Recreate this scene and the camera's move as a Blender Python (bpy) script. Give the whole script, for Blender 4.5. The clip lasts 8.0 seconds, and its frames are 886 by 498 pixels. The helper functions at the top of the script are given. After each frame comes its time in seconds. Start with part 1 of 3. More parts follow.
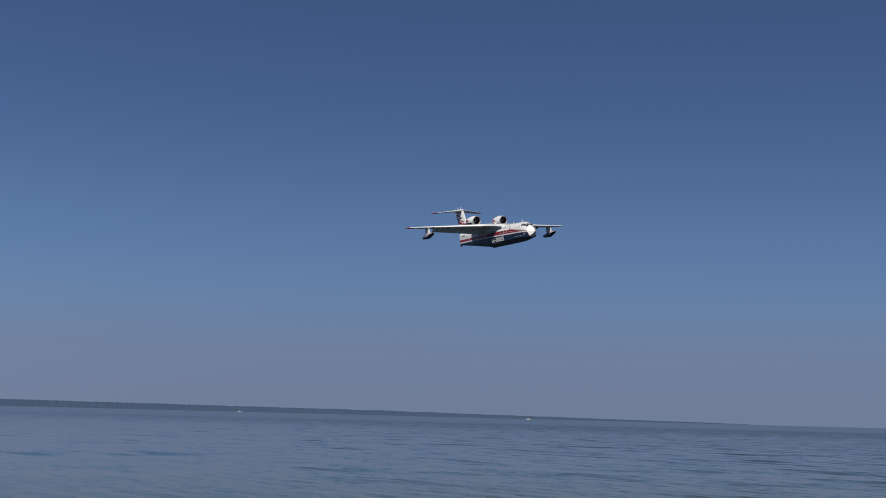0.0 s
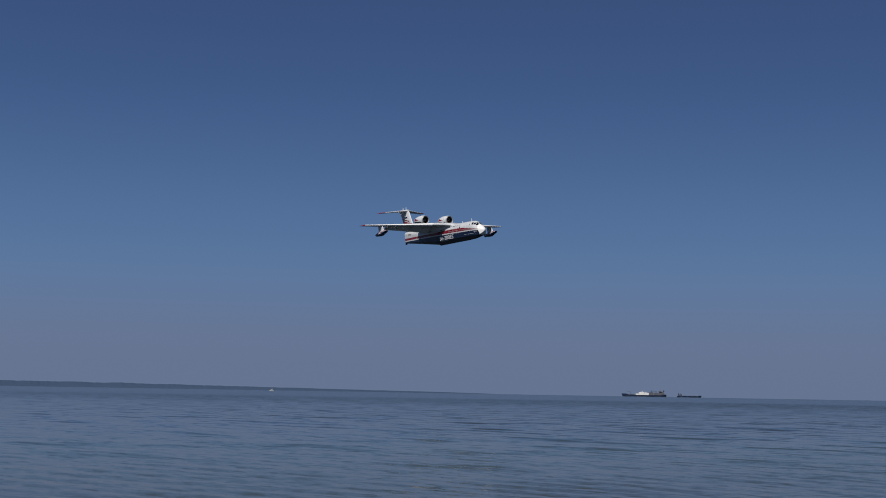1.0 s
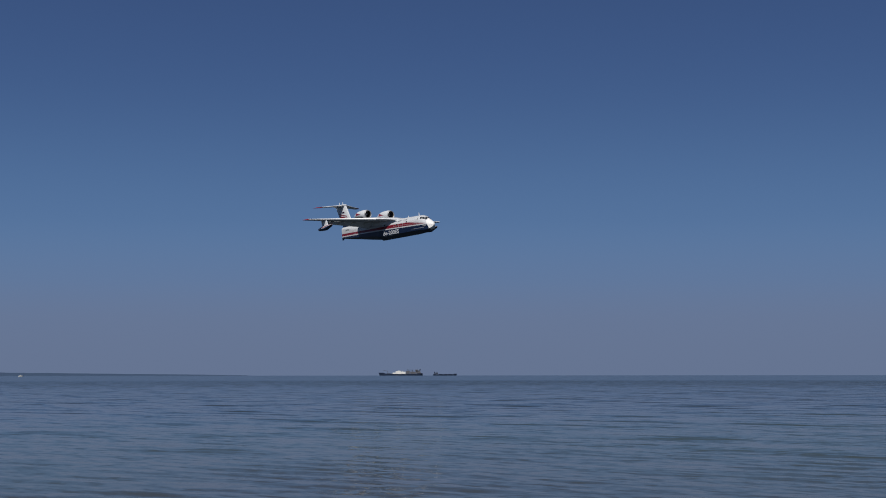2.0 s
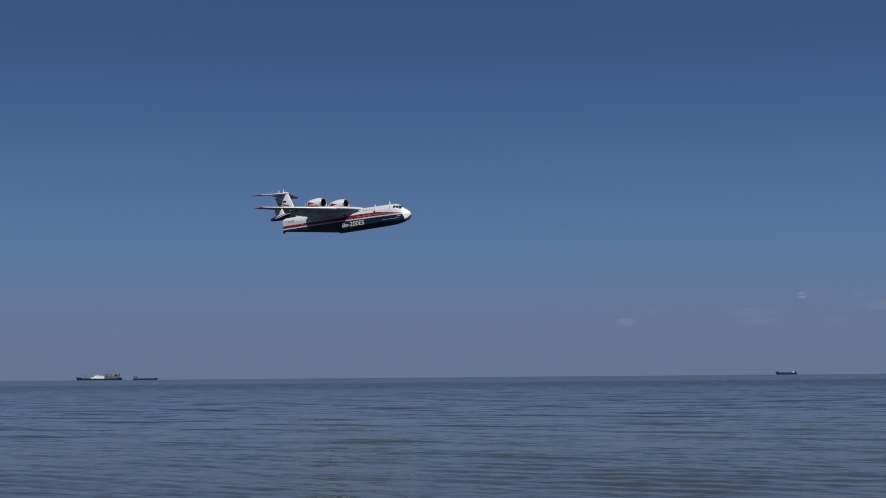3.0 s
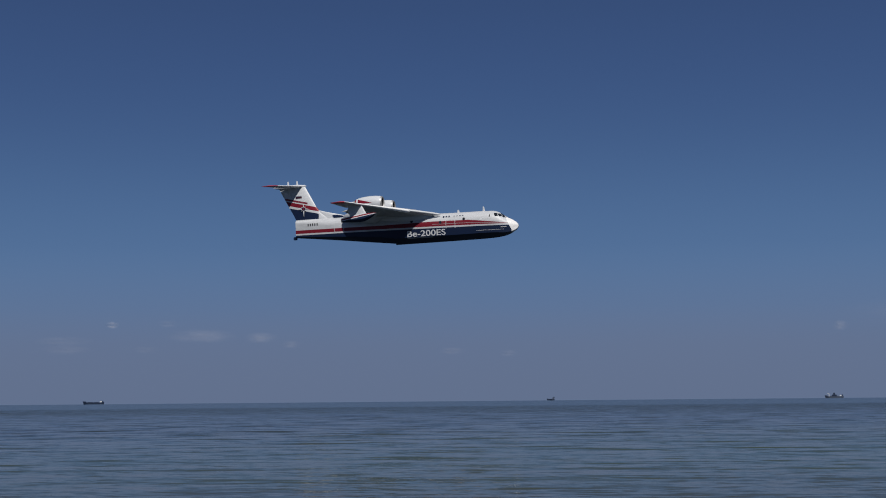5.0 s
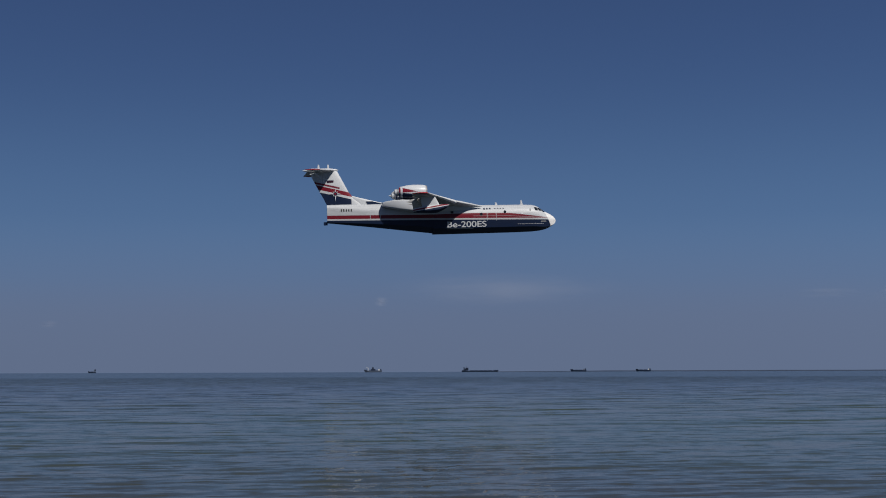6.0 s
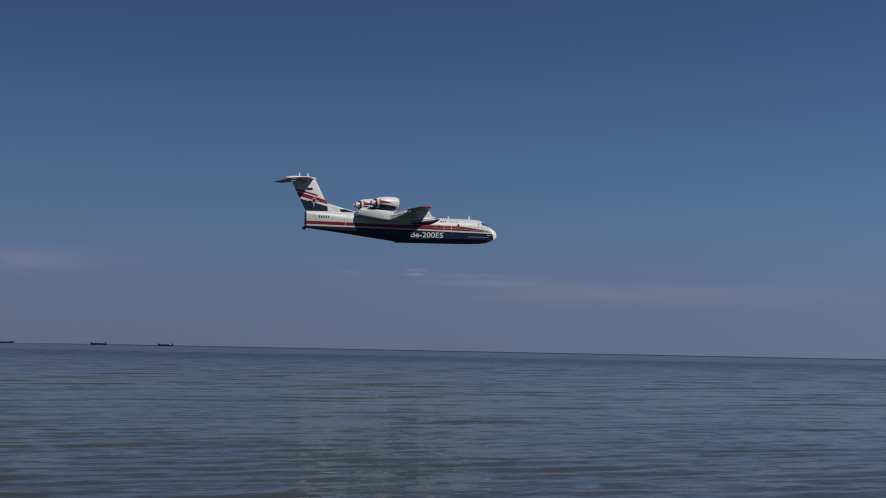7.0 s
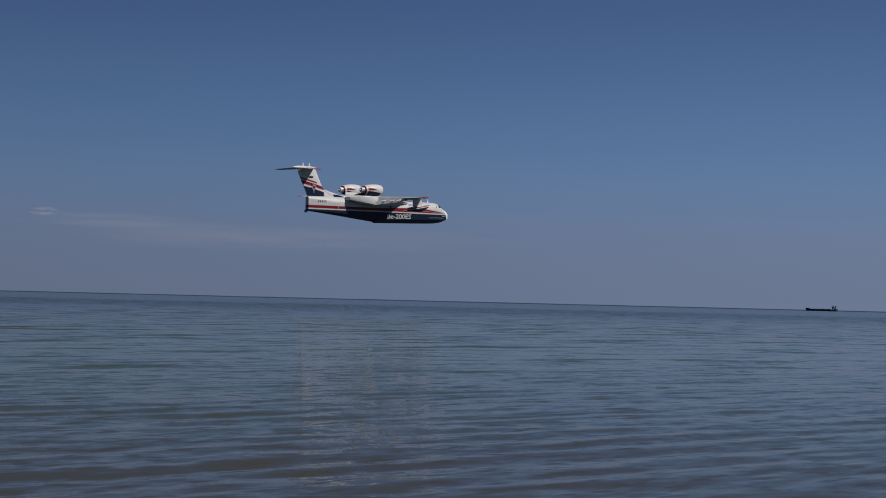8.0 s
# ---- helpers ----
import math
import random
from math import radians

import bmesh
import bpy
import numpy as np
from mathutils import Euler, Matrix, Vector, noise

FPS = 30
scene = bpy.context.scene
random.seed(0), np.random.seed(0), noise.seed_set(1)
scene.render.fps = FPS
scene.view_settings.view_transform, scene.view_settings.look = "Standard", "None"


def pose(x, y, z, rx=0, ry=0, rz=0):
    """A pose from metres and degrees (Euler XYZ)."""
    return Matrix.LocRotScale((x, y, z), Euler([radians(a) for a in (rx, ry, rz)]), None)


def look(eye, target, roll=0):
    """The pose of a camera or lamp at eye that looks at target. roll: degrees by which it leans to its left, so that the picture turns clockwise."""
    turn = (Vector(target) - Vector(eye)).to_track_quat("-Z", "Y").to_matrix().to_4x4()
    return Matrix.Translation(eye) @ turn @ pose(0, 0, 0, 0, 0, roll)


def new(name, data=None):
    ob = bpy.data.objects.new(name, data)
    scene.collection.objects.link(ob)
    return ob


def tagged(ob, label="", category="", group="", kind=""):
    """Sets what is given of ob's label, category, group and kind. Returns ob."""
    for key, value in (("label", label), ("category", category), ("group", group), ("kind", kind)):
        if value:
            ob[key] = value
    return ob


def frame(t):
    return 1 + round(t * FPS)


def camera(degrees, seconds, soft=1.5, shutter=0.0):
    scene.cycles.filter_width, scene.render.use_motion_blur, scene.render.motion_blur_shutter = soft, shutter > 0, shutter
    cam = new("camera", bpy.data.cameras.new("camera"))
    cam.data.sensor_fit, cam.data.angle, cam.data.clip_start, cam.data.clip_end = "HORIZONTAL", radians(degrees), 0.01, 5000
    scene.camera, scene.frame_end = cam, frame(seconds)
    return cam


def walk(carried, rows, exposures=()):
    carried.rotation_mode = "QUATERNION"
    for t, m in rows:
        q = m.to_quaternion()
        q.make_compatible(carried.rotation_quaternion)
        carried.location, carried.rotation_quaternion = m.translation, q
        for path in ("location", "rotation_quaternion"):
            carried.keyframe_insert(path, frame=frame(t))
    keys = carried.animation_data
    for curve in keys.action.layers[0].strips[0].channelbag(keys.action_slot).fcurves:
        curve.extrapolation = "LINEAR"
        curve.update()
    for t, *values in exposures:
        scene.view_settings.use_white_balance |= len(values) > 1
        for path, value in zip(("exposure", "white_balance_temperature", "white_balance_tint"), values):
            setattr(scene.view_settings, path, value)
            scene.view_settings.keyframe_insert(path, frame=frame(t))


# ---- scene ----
EYE = 2.0


def view(yaw, pitch, roll):
    """Pose of the hand-held camera: yaw to the left, pitch up, roll about the line of sight."""
    return pose(0, 0, EYE, 0, 0, yaw) @ pose(0, 0, 0, 90 + pitch) @ pose(0, 0, 0, 0, 0, roll)


cam = camera(32.241, 8.0, 1.02)
walk(cam, [(t, view(a, b, c)) for t, a, b, c in (
    (0, 57.55, 6.223, 1.486), (0.5, 52.75, 5.834, 1.154), (1, 47.949, 5.348, 0.987), (1.5, 43.467, 4.975, 0.835),
    (2.8, 30.205, 4.625, -0.783), (3, 27.781, 4.764, -0.477), (3.5, 22.174, 4.835, -0.660), (4, 14.986, 5.094, -0.874),
    (4.5, 9.219, 5.614, -0.697), (4.7, 6.593, 5.749, -0.642), (5.8, -10.604, 4.961, -0.133), (6, -14.423, 4.564, -0.180),
    (6.5, -23.582, 4.031, -0.169), (7, -32.013, 3.807, 1.134), (7.5, -38.720, 2.561, 0.266), (8, -45.639, 1.954, 1.380))],
     exposures=((0, 0.24, 6850, 10), (0.25, 0.11, 6750, 10), (0.5, 0.0, 6650, 10), (1.5, 0.02, 6520, 10), (3.5, 0.02, 6500, 10), (4.5, -0.05, 6500, 10), (6.0, -0.16, 6560, 10),
                (6.5, -0.22, 6680, 10), (7.2, -0.24, 6780, 10), (8, -0.2, 6900, 10)))


# ---- light ----
SUN_AZ, SUN_EL = 160.0, 49.0      # clockwise from +y, above the horizon


def make_world():
    w = bpy.data.worlds.new("sky")
    scene.world = w
    w.use_nodes = True
    nt = w.node_tree
    nt.nodes.clear()
    out = nt.nodes.new("ShaderNodeOutputWorld")
    mix = nt.nodes.new("ShaderNodeMixShader")
    high, low = nt.nodes.new("ShaderNodeBackground"), nt.nodes.new("ShaderNodeBackground")
    sky = nt.nodes.new("ShaderNodeTexSky")
    sky.sky_type, sky.sun_disc = "NISHITA", False
    sky.sun_elevation, sky.sun_rotation = radians(SUN_EL), radians(SUN_AZ)
    sky.air_density, sky.dust_density, sky.ozone_density = 1.0, 1.0, 3.0
    high.inputs[1].default_value = 0.05
    tc, sep = nt.nodes.new("ShaderNodeTexCoord"), nt.nodes.new("ShaderNodeSeparateXYZ")
    ramp = nt.nodes.new("ShaderNodeValToRGB")
    mr, mf = nt.nodes.new("ShaderNodeMapRange"), nt.nodes.new("ShaderNodeMapRange")
    mr.inputs["From Min"].default_value, mr.inputs["From Max"].default_value = 0.0, 0.5
    mf.interpolation_type = "SMOOTHSTEP"
    mf.inputs["From Min"].default_value, mf.inputs["From Max"].default_value = 0.5, 0.95
    # haze layer over the sea: sine of the elevation, colour
    stops = HAZE
    ramp.color_ramp.interpolation = "B_SPLINE"
    els = ramp.color_ramp.elements
    els[0].position, els[0].color = stops[0][0] * 2, (*stops[0][1], 1)
    els[1].position, els[1].color = stops[-1][0] * 2, (*stops[-1][1], 1)
    for p, c in stops[1:-1]:
        e = els.new(p * 2)
        e.color = (*c, 1)
    L = nt.links.new
    L(tc.outputs["Generated"], sep.inputs[0])
    L(sep.outputs[2], mr.inputs[0])
    L(sep.outputs[2], mf.inputs[0])
    L(mr.outputs[0], ramp.inputs[0])
    L(ramp.outputs[0], low.inputs[0])
    # brighter towards the sun's side
    dot, gain = nt.nodes.new("ShaderNodeVectorMath"), nt.nodes.new("ShaderNodeMapRange")
    dot.operation = "DOT_PRODUCT"
    dot.inputs[1].default_value = (math.sin(radians(SUN_AZ)), math.cos(radians(SUN_AZ)), 0)
    gain.interpolation_type = "SMOOTHSTEP"
    for key, val in (("From Min", -0.78), ("From Max", -0.1), ("To Min", 1.0), ("To Max", 1.25)):
        gain.inputs[key].default_value = val
    L(tc.outputs["Generated"], dot.inputs[0])
    L(dot.outputs["Value"], gain.inputs[0])
    L(gain.outputs[0], low.inputs[1])
    L(sky.outputs[0], high.inputs[0])
    L(mf.outputs[0], mix.inputs[0])
    L(low.outputs[0], mix.inputs[1])
    L(high.outputs[0], mix.inputs[2])
    L(mix.outputs[0], out.inputs[0])


HAZE = ((0.0, (0.129, 0.173, 0.278)), (0.036, (0.132, 0.179, 0.292)), (0.060, (0.119, 0.186, 0.326)),
        (0.10, (0.091, 0.180, 0.348)), (0.175, (0.051, 0.104, 0.244)), (0.25, (0.041, 0.083, 0.206)), (0.36, (0.028, 0.052, 0.125)), (0.5, (0.024, 0.045, 0.11)))
make_world()
sun = new("sun", bpy.data.lights.new("sun", "SUN"))
sun.data.energy, sun.data.angle, sun.data.color = 5.0, radians(0.53), (1.0, 0.955, 0.89)
_a, _e = radians(SUN_AZ), radians(SUN_EL)
sun.matrix_basis = look((math.sin(_a) * math.cos(_e) * 400, math.cos(_a) * math.cos(_e) * 400, math.sin(_e) * 400), (0, 0, 0))


# ---- materials ----
class Mat:
    """Small helper round a node material with one Principled shader."""

    def __init__(self, name, color=(0.5, 0.5, 0.5), rough=0.5, metal=0.0):
        self.m = bpy.data.materials.new(name)
        self.m.use_nodes = True
        self.nt = self.m.node_tree
        self.p = self.nt.nodes["Principled BSDF"]
        self.p.inputs["Base Color"].default_value = (*color, 1)
        self.p.inputs["Roughness"].default_value = rough
        self.p.inputs["Metallic"].default_value = metal

    def n(self, kind, **kw):
        node = self.nt.nodes.new("ShaderNode" + kind)
        for k, v in kw.items():
            node.inputs[k].default_value = v
        return node

    def link(self, a, b):
        self.nt.links.new(a, b)

    def math(self, op, a, b=None, c=None):
        node = self.nt.nodes.new("ShaderNodeMath")
        node.operation = op
        for k, v in enumerate((a, b, c)):
            if v is None:
                continue
            if isinstance(v, (int, float)):
                node.inputs[k].default_value = v
            else:
                self.link(v, node.inputs[k])
        return node.outputs[0]

    def mix(self, fac, a, b):
        node = self.nt.nodes.new("ShaderNodeMix")
        node.data_type = "RGBA"
        for sock, v in ((node.inputs[0], fac), (node.inputs[6], a), (node.inputs[7], b)):
            if isinstance(v, (int, float)):
                sock.default_value = v
            elif isinstance(v, tuple):
                sock.default_value = (*v, 1)
            else:
                self.link(v, sock)
        return node.outputs[2]

    def object_xyz(self):
        tc, sep = self.n("TexCoord"), self.n("SeparateXYZ")
        self.link(tc.outputs["Object"], sep.inputs[0])
        return tc.outputs["Object"], sep.outputs

    def noise(self, scale, detail=3, rough=0.55, vec=None):
        node = self.n("TexNoise", Scale=scale, Detail=detail, Roughness=rough)
        if vec is not None:
            self.link(vec, node.inputs["Vector"])
        return node.outputs["Fac"]

    def worn(self, base, vec, amount=0.12, scale=1.2, stretch=(0.4, 1, 3)):
        """Streaky grime and fine mottling over a paint colour."""
        mp = self.n("Mapping")
        mp.inputs["Scale"].default_value = stretch
        self.link(vec, mp.inputs[0])
        a = self.noise(scale, 5, 0.6, mp.outputs[0])
        b = self.noise(scale * 9, 3, 0.6, vec)
        f = self.math("SUBTRACT", 1.0 + amount * 0.4, self.math("MULTIPLY", self.math("ADD", a, self.math("MULTIPLY", b, 0.5)), amount * 1.3))
        cut = self.n("VectorMath")
        cut.operation = "SCALE"
        if isinstance(base, tuple):
            cut.inputs[0].default_value = base
        else:
            self.link(base, cut.inputs[0])
        self.link(f, cut.inputs["Scale"])
        self.link(cut.outputs[0], self.p.inputs["Base Color"])
        r = self.math("MULTIPLY_ADD", a, 0.25, self.p.inputs["Roughness"].default_value - 0.1)
        self.link(r, self.p.inputs["Roughness"])
        self.p.inputs["Specular IOR Level"].default_value = 0.3
        bump = self.n("Bump", Strength=0.06, Distance=0.02)
        self.link(self.noise(0.9, 2, 0.5, vec), bump.inputs["Height"])
        self.link(bump.outputs[0], self.p.inputs["Normal"])


WHITE, RED, NAVY = (0.51, 0.53, 0.56), (0.175, 0.0085, 0.020), (0.0046, 0.013, 0.042)
TIP_RED = (0.34, 0.022, 0.034)


def paint(name, color, rough=0.38, amount=0.14, metal=0.0):
    k = Mat(name, color, rough, metal)
    v, _ = k.object_xyz()
    k.worn(color, v, amount)
    return k.m


def livery_hull():
    """White upper hull, red band, white line, navy bottom, white radome."""
    k = Mat("hull_paint", WHITE, 0.42)
    v, (x, y, z) = k.object_xyz()
    nz = k.math("MULTIPLY_ADD", x, -0.016, 1.78)
    navy = k.math("LESS_THAN", z, nz)
    navy = k.math("MULTIPLY", navy, k.math("LESS_THAN", x, k.math("MULTIPLY_ADD", z, 0.35, 14.0)))
    lo = k.math("ADD", nz, 0.2)
    taper = k.math("MULTIPLY_ADD", x, -0.115, 14.5 * 0.115)
    wide = k.math("MINIMUM", k.math("MINIMUM", 0.63, k.math("MAXIMUM", 0.44, k.math("MULTIPLY_ADD", x, 0.03, 0.5))), taper)
    hi = k.math("ADD", lo, wide)
    red = k.math("MULTIPLY", k.math("GREATER_THAN", z, lo), k.math("LESS_THAN", z, hi))
    # thin pale line along the red band ahead of the wing
    mid = k.math("ADD", lo, k.math("MULTIPLY", wide, 0.42))
    line = k.math("MULTIPLY", k.math("LESS_THAN", k.math("ABSOLUTE", k.math("SUBTRACT", z, mid)), 0.026), k.math("GREATER_THAN", x, 4.4))
    red = k.math("MULTIPLY", red, k.math("MULTIPLY_ADD", line, -0.55, 1.0))
    col = k.mix(red, WHITE, RED)
    col = k.mix(navy, col, NAVY)
    rad = k.math("GREATER_THAN", x, k.math("MULTIPLY_ADD", z, -0.45, 14.75))
    col = k.mix(rad, col, (0.80, 0.80, 0.80))
    k.worn(col, v, 0.34)
    return k.m


def livery_fin():
    k = Mat("fin_paint", WHITE, 0.4)
    v, (x, y, z) = k.object_xyz()
    s = k.math("ADD", z, k.math("MULTIPLY", k.math("ADD", x, 11.0), 0.24))

    def band(a, b):
        return k.math("MULTIPLY", k.math("GREATER_THAN", s, a), k.math("LESS_THAN", s, b))
    navy = k.math("MULTIPLY", k.math("LESS_THAN", s, 4.72), k.math("GREATER_THAN", z, 4.0))
    navy = k.math("MULTIPLY", navy, k.math("LESS_THAN", x, -10.75))
    col = k.mix(navy, WHITE, (0.006, 0.014, 0.042))
    col = k.mix(band(5.02, 5.52), col, RED)
    col = k.mix(k.math("MULTIPLY", band(5.66, 5.9), k.math("LESS_THAN", x, -12.2)), col, (0.16, 0.02, 0.035))
    k.worn(col, v, 0.16)
    return k.m


def livery_nacelle():
    """White cowl with a red flash along the side and a navy belly."""
    k = Mat("nacelle_paint", WHITE, 0.34)
    v, (x, y, z) = k.object_xyz()
    navy = k.math("MULTIPLY", k.math("LESS_THAN", z, k.math("MULTIPLY_ADD", k.math("ADD", x, 2.2), -0.12, 4.80)), k.math("LESS_THAN", x, -2.1))
    rise = k.math("MULTIPLY_ADD", k.math("ADD", x, 2.7), -0.27, 5.22)
    red = k.math("MULTIPLY", k.math("LESS_THAN", z, rise), k.math("GREATER_THAN", z, k.math("MULTIPLY_ADD", k.math("ADD", x, 2.7), 0.04, 5.20)))
    col = k.mix(red, WHITE, RED)
    tail = k.math("MULTIPLY", k.math("LESS_THAN", x, -4.55), k.math("GREATER_THAN", x, -4.8))
    col = k.mix(navy, col, NAVY)
    col = k.mix(tail, col, WHITE)
    k.worn(col, v, 0.18)
    return k.m


def livery_float():
    k = Mat("float_paint", WHITE, 0.38)
    v, (x, y, z) = k.object_xyz()
    s = k.math("MULTIPLY_ADD", x, -0.16, z)
    col = k.mix(k.math("LESS_THAN", s, 3.05), WHITE, RED)
    col = k.mix(k.math("LESS_THAN", s, 2.88), col, WHITE)
    col = k.mix(k.math("LESS_THAN", s, 2.8), col, NAVY)
    k.worn(col, v, 0.15)
    return k.m


def wing_paint(name):
    """Pale grey skin with red tips."""
    k = Mat(name, (0.46, 0.47, 0.49), 0.42)
    v, (x, y, z) = k.object_xyz()
    tip = k.math("GREATER_THAN", k.math("ABSOLUTE", y), 15.2)
    col = k.mix(tip, (0.46, 0.47, 0.49), TIP_RED)
    k.worn(col, v, 0.5, 0.8, (3, 0.5, 1))
    return k.m


def tail_paint():
    k = Mat("tailplane_paint", (0.52, 0.54, 0.57), 0.42)
    v, (x, y, z) = k.object_xyz()
    tip = k.math("GREATER_THAN", k.math("ABSOLUTE", y), 4.2)
    k.worn(k.mix(tip, (0.52, 0.54, 0.57), TIP_RED), v, 0.2, 0.8, (3, 0.5, 1))
    return k.m


CREST = -0.10      # bearing of the wave crests


def water_material():
    k = Mat("sea_water", (0.030, 0.042, 0.045), 0.05)
    k.p.inputs["IOR"].default_value = 1.333
    v, (x, y, z) = k.object_xyz()
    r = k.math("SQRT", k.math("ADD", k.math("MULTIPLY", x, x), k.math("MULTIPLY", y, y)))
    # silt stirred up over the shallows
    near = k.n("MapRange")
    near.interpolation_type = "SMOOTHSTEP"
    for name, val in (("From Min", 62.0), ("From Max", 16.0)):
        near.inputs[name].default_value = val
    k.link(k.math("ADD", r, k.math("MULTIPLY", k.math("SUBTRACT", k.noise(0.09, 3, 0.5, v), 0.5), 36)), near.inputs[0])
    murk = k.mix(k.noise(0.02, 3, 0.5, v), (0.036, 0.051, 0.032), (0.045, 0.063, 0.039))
    # base colour turns darker and bluer with distance
    outer = k.n("MapRange")
    outer.interpolation_type = "SMOOTHSTEP"
    outer.inputs["From Min"].default_value, outer.inputs["From Max"].default_value = 24.0, 150.0
    # the greener tone reaches farther out to the east
    k.link(k.math("MULTIPLY_ADD", x, -0.75, r), outer.inputs[0])
    murk = k.mix(outer.outputs[0], murk, (0.025, 0.035, 0.043))
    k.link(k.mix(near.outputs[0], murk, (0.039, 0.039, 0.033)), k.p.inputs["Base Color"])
    k.p.inputs["Specular IOR Level"].default_value = 0.08
    soft = k.n("MapRange")
    for name, val in (("From Min", 25.0), ("From Max", 400.0), ("To Min", 0.05), ("To Max", 0.15)):
        soft.inputs[name].default_value = val
    k.link(r, soft.inputs[0])
    k.link(soft.outputs[0], k.p.inputs["Roughness"])
    # wind patches change the slope of the ripples
    patch = k.n("MapRange")
    for name, val in (("From Min", 0.34), ("From Max", 0.66), ("To Min", 0.65), ("To Max", 1.12)):
        patch.inputs[name].default_value = val
    far = k.n("Mapping")
    far.inputs["Scale"].default_value = (0.35, 1.0, 1.0)
    k.link(v, far.inputs[0])
    k.link(k.noise(0.035, 5, 0.62, far.outputs[0]), patch.inputs[0])

    # coordinates along and across the wave crests
    crest = k.n("Mapping")
    crest.vector_type = "TEXTURE"
    crest.inputs["Rotation"].default_value = (0, 0, CREST)
    crest.inputs["Scale"].default_value = (2.5, 1, 1)
    k.link(v, crest.inputs[0])

    def slopes(scale, detail, amount, vec=None):
        """Slope of the water along the run of the waves."""
        f = k.math("MULTIPLY", k.math("SUBTRACT", k.noise(scale, detail, 0.55, vec or crest.outputs[0]), 0.5), amount)
        out = k.n("CombineXYZ")
        k.link(k.math("MULTIPLY", f, -math.sin(CREST)), out.inputs[0])
        k.link(k.math("MULTIPLY", f, math.cos(CREST)), out.inputs[1])
        return out.outputs[0]

    def add(a, b):
        node = k.n("VectorMath")
        node.operation = "ADD"
        k.link(a, node.inputs[0])
        k.link(b, node.inputs[1])
        return node.outputs[0]
    broad = k.n("MapRange")
    for name, val in (("From Min", 18.0), ("From Max", 110.0), ("To Min", 0.22 * RIPPLE), ("To Max", 2.0 * RIPPLE)):
        broad.inputs[name].default_value = val
    k.link(r, broad.inputs[0])
    tilt = add(add(slopes(0.45, 3, broad.outputs[0]), slopes(2.2, 3, RIPPLE * 0.8)), add(slopes(4.2, 3, RIPPLE * 0.7), slopes(6.0, 2, RIPPLE * 0.22, v)))
    # sparse steeper faces towards the shore

    def faces(freq, near_amount, far_amount):
        size = k.n("MapRange")
        for name, val in (("From Min", 20.0), ("From Max", 90.0), ("To Min", -near_amount), ("To Max", -far_amount)):
            size.inputs[name].default_value = val
        k.link(r, size.inputs[0])
        f = k.math("MULTIPLY", k.math("MAXIMUM", k.math("SUBTRACT", k.noise(freq, 3, 0.5, crest.outputs[0]), 0.55), 0.0), size.outputs[0])
        out = k.n("CombineXYZ")
        k.link(k.math("MULTIPLY", f, -math.sin(CREST)), out.inputs[0])
        k.link(k.math("MULTIPLY", f, math.cos(CREST)), out.inputs[1])
        return out.outputs[0]
    # a darker, ruffled belt far out and smoother water beyond it
    belt, calm = k.n("MapRange"), k.n("MapRange")
    belt.interpolation_type = calm.interpolation_type = "SMOOTHSTEP"
    for node, lo, hi, a, b in ((belt, 230.0, 310.0, 1.0, 2.3), (calm, 470.0, 600.0, 1.0, 0.15)):
        for name, val in (("From Min", lo), ("From Max", hi), ("To Min", a), ("To Max", b)):
            node.inputs[name].default_value = val
        k.link(k.math("ADD", r, k.math("MULTIPLY", k.math("SUBTRACT", k.noise(0.006, 3, 0.5, v), 0.5), 170)), node.inputs[0])
    reach = k.math("MULTIPLY", belt.outputs[0], calm.outputs[0])
    tilt = add(tilt, add(faces(0.32, 0.0, STEEP), add(faces(1.4, STEEP * 0.10, STEEP * 0.8), faces(3.4, STEEP * 0.42, STEEP * 0.25))))
    scale = k.n("VectorMath")
    scale.operation = "SCALE"
    k.link(tilt, scale.inputs[0])
    k.link(k.math("MULTIPLY", patch.outputs[0], reach), scale.inputs["Scale"])
    geo, unit = k.n("NewGeometry"), k.n("VectorMath")
    unit.operation = "NORMALIZE"
    k.link(add(geo.outputs["Normal"], scale.outputs[0]), unit.inputs[0])
    k.link(unit.outputs[0], k.p.inputs["Normal"])
    return k.m


RIPPLE, STEEP = 0.30, 1.7


def plain(name, color, rough=0.6, amount=0.25, scale=0.08):
    k = Mat(name, color, rough)
    v, _ = k.object_xyz()
    k.worn(color, v, amount, scale)
    return k.m


M_HULL, M_FIN, M_NAC, M_FLOAT = livery_hull(), livery_fin(), livery_nacelle(), livery_float()
M_WING, M_TAIL = wing_paint("wing_paint"), tail_paint()
M_WHITE, M_RED, M_NAVY = paint("white_paint", WHITE), paint("red_paint", RED), paint("navy_paint", NAVY)
M_TIP = paint("tip_red", TIP_RED)
M_DARK_RED = paint("dark_red_paint", (0.05, 0.006, 0.012))
M_EDGE = paint("bright_white_paint", (0.78, 0.79, 0.80), 0.3, 0.08)
M_GREY = paint("flap_grey", (0.42, 0.42, 0.41), 0.45, 0.25)
M_DARK = paint("dark_cavity", (0.02, 0.02, 0.022), 0.6, 0.05)
M_METAL = paint("bare_metal", (0.34, 0.34, 0.35), 0.5, 0.2, 0.6)
M_GLASS = Mat("cockpit_glass", (0.012, 0.014, 0.018), 0.06).m
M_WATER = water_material()


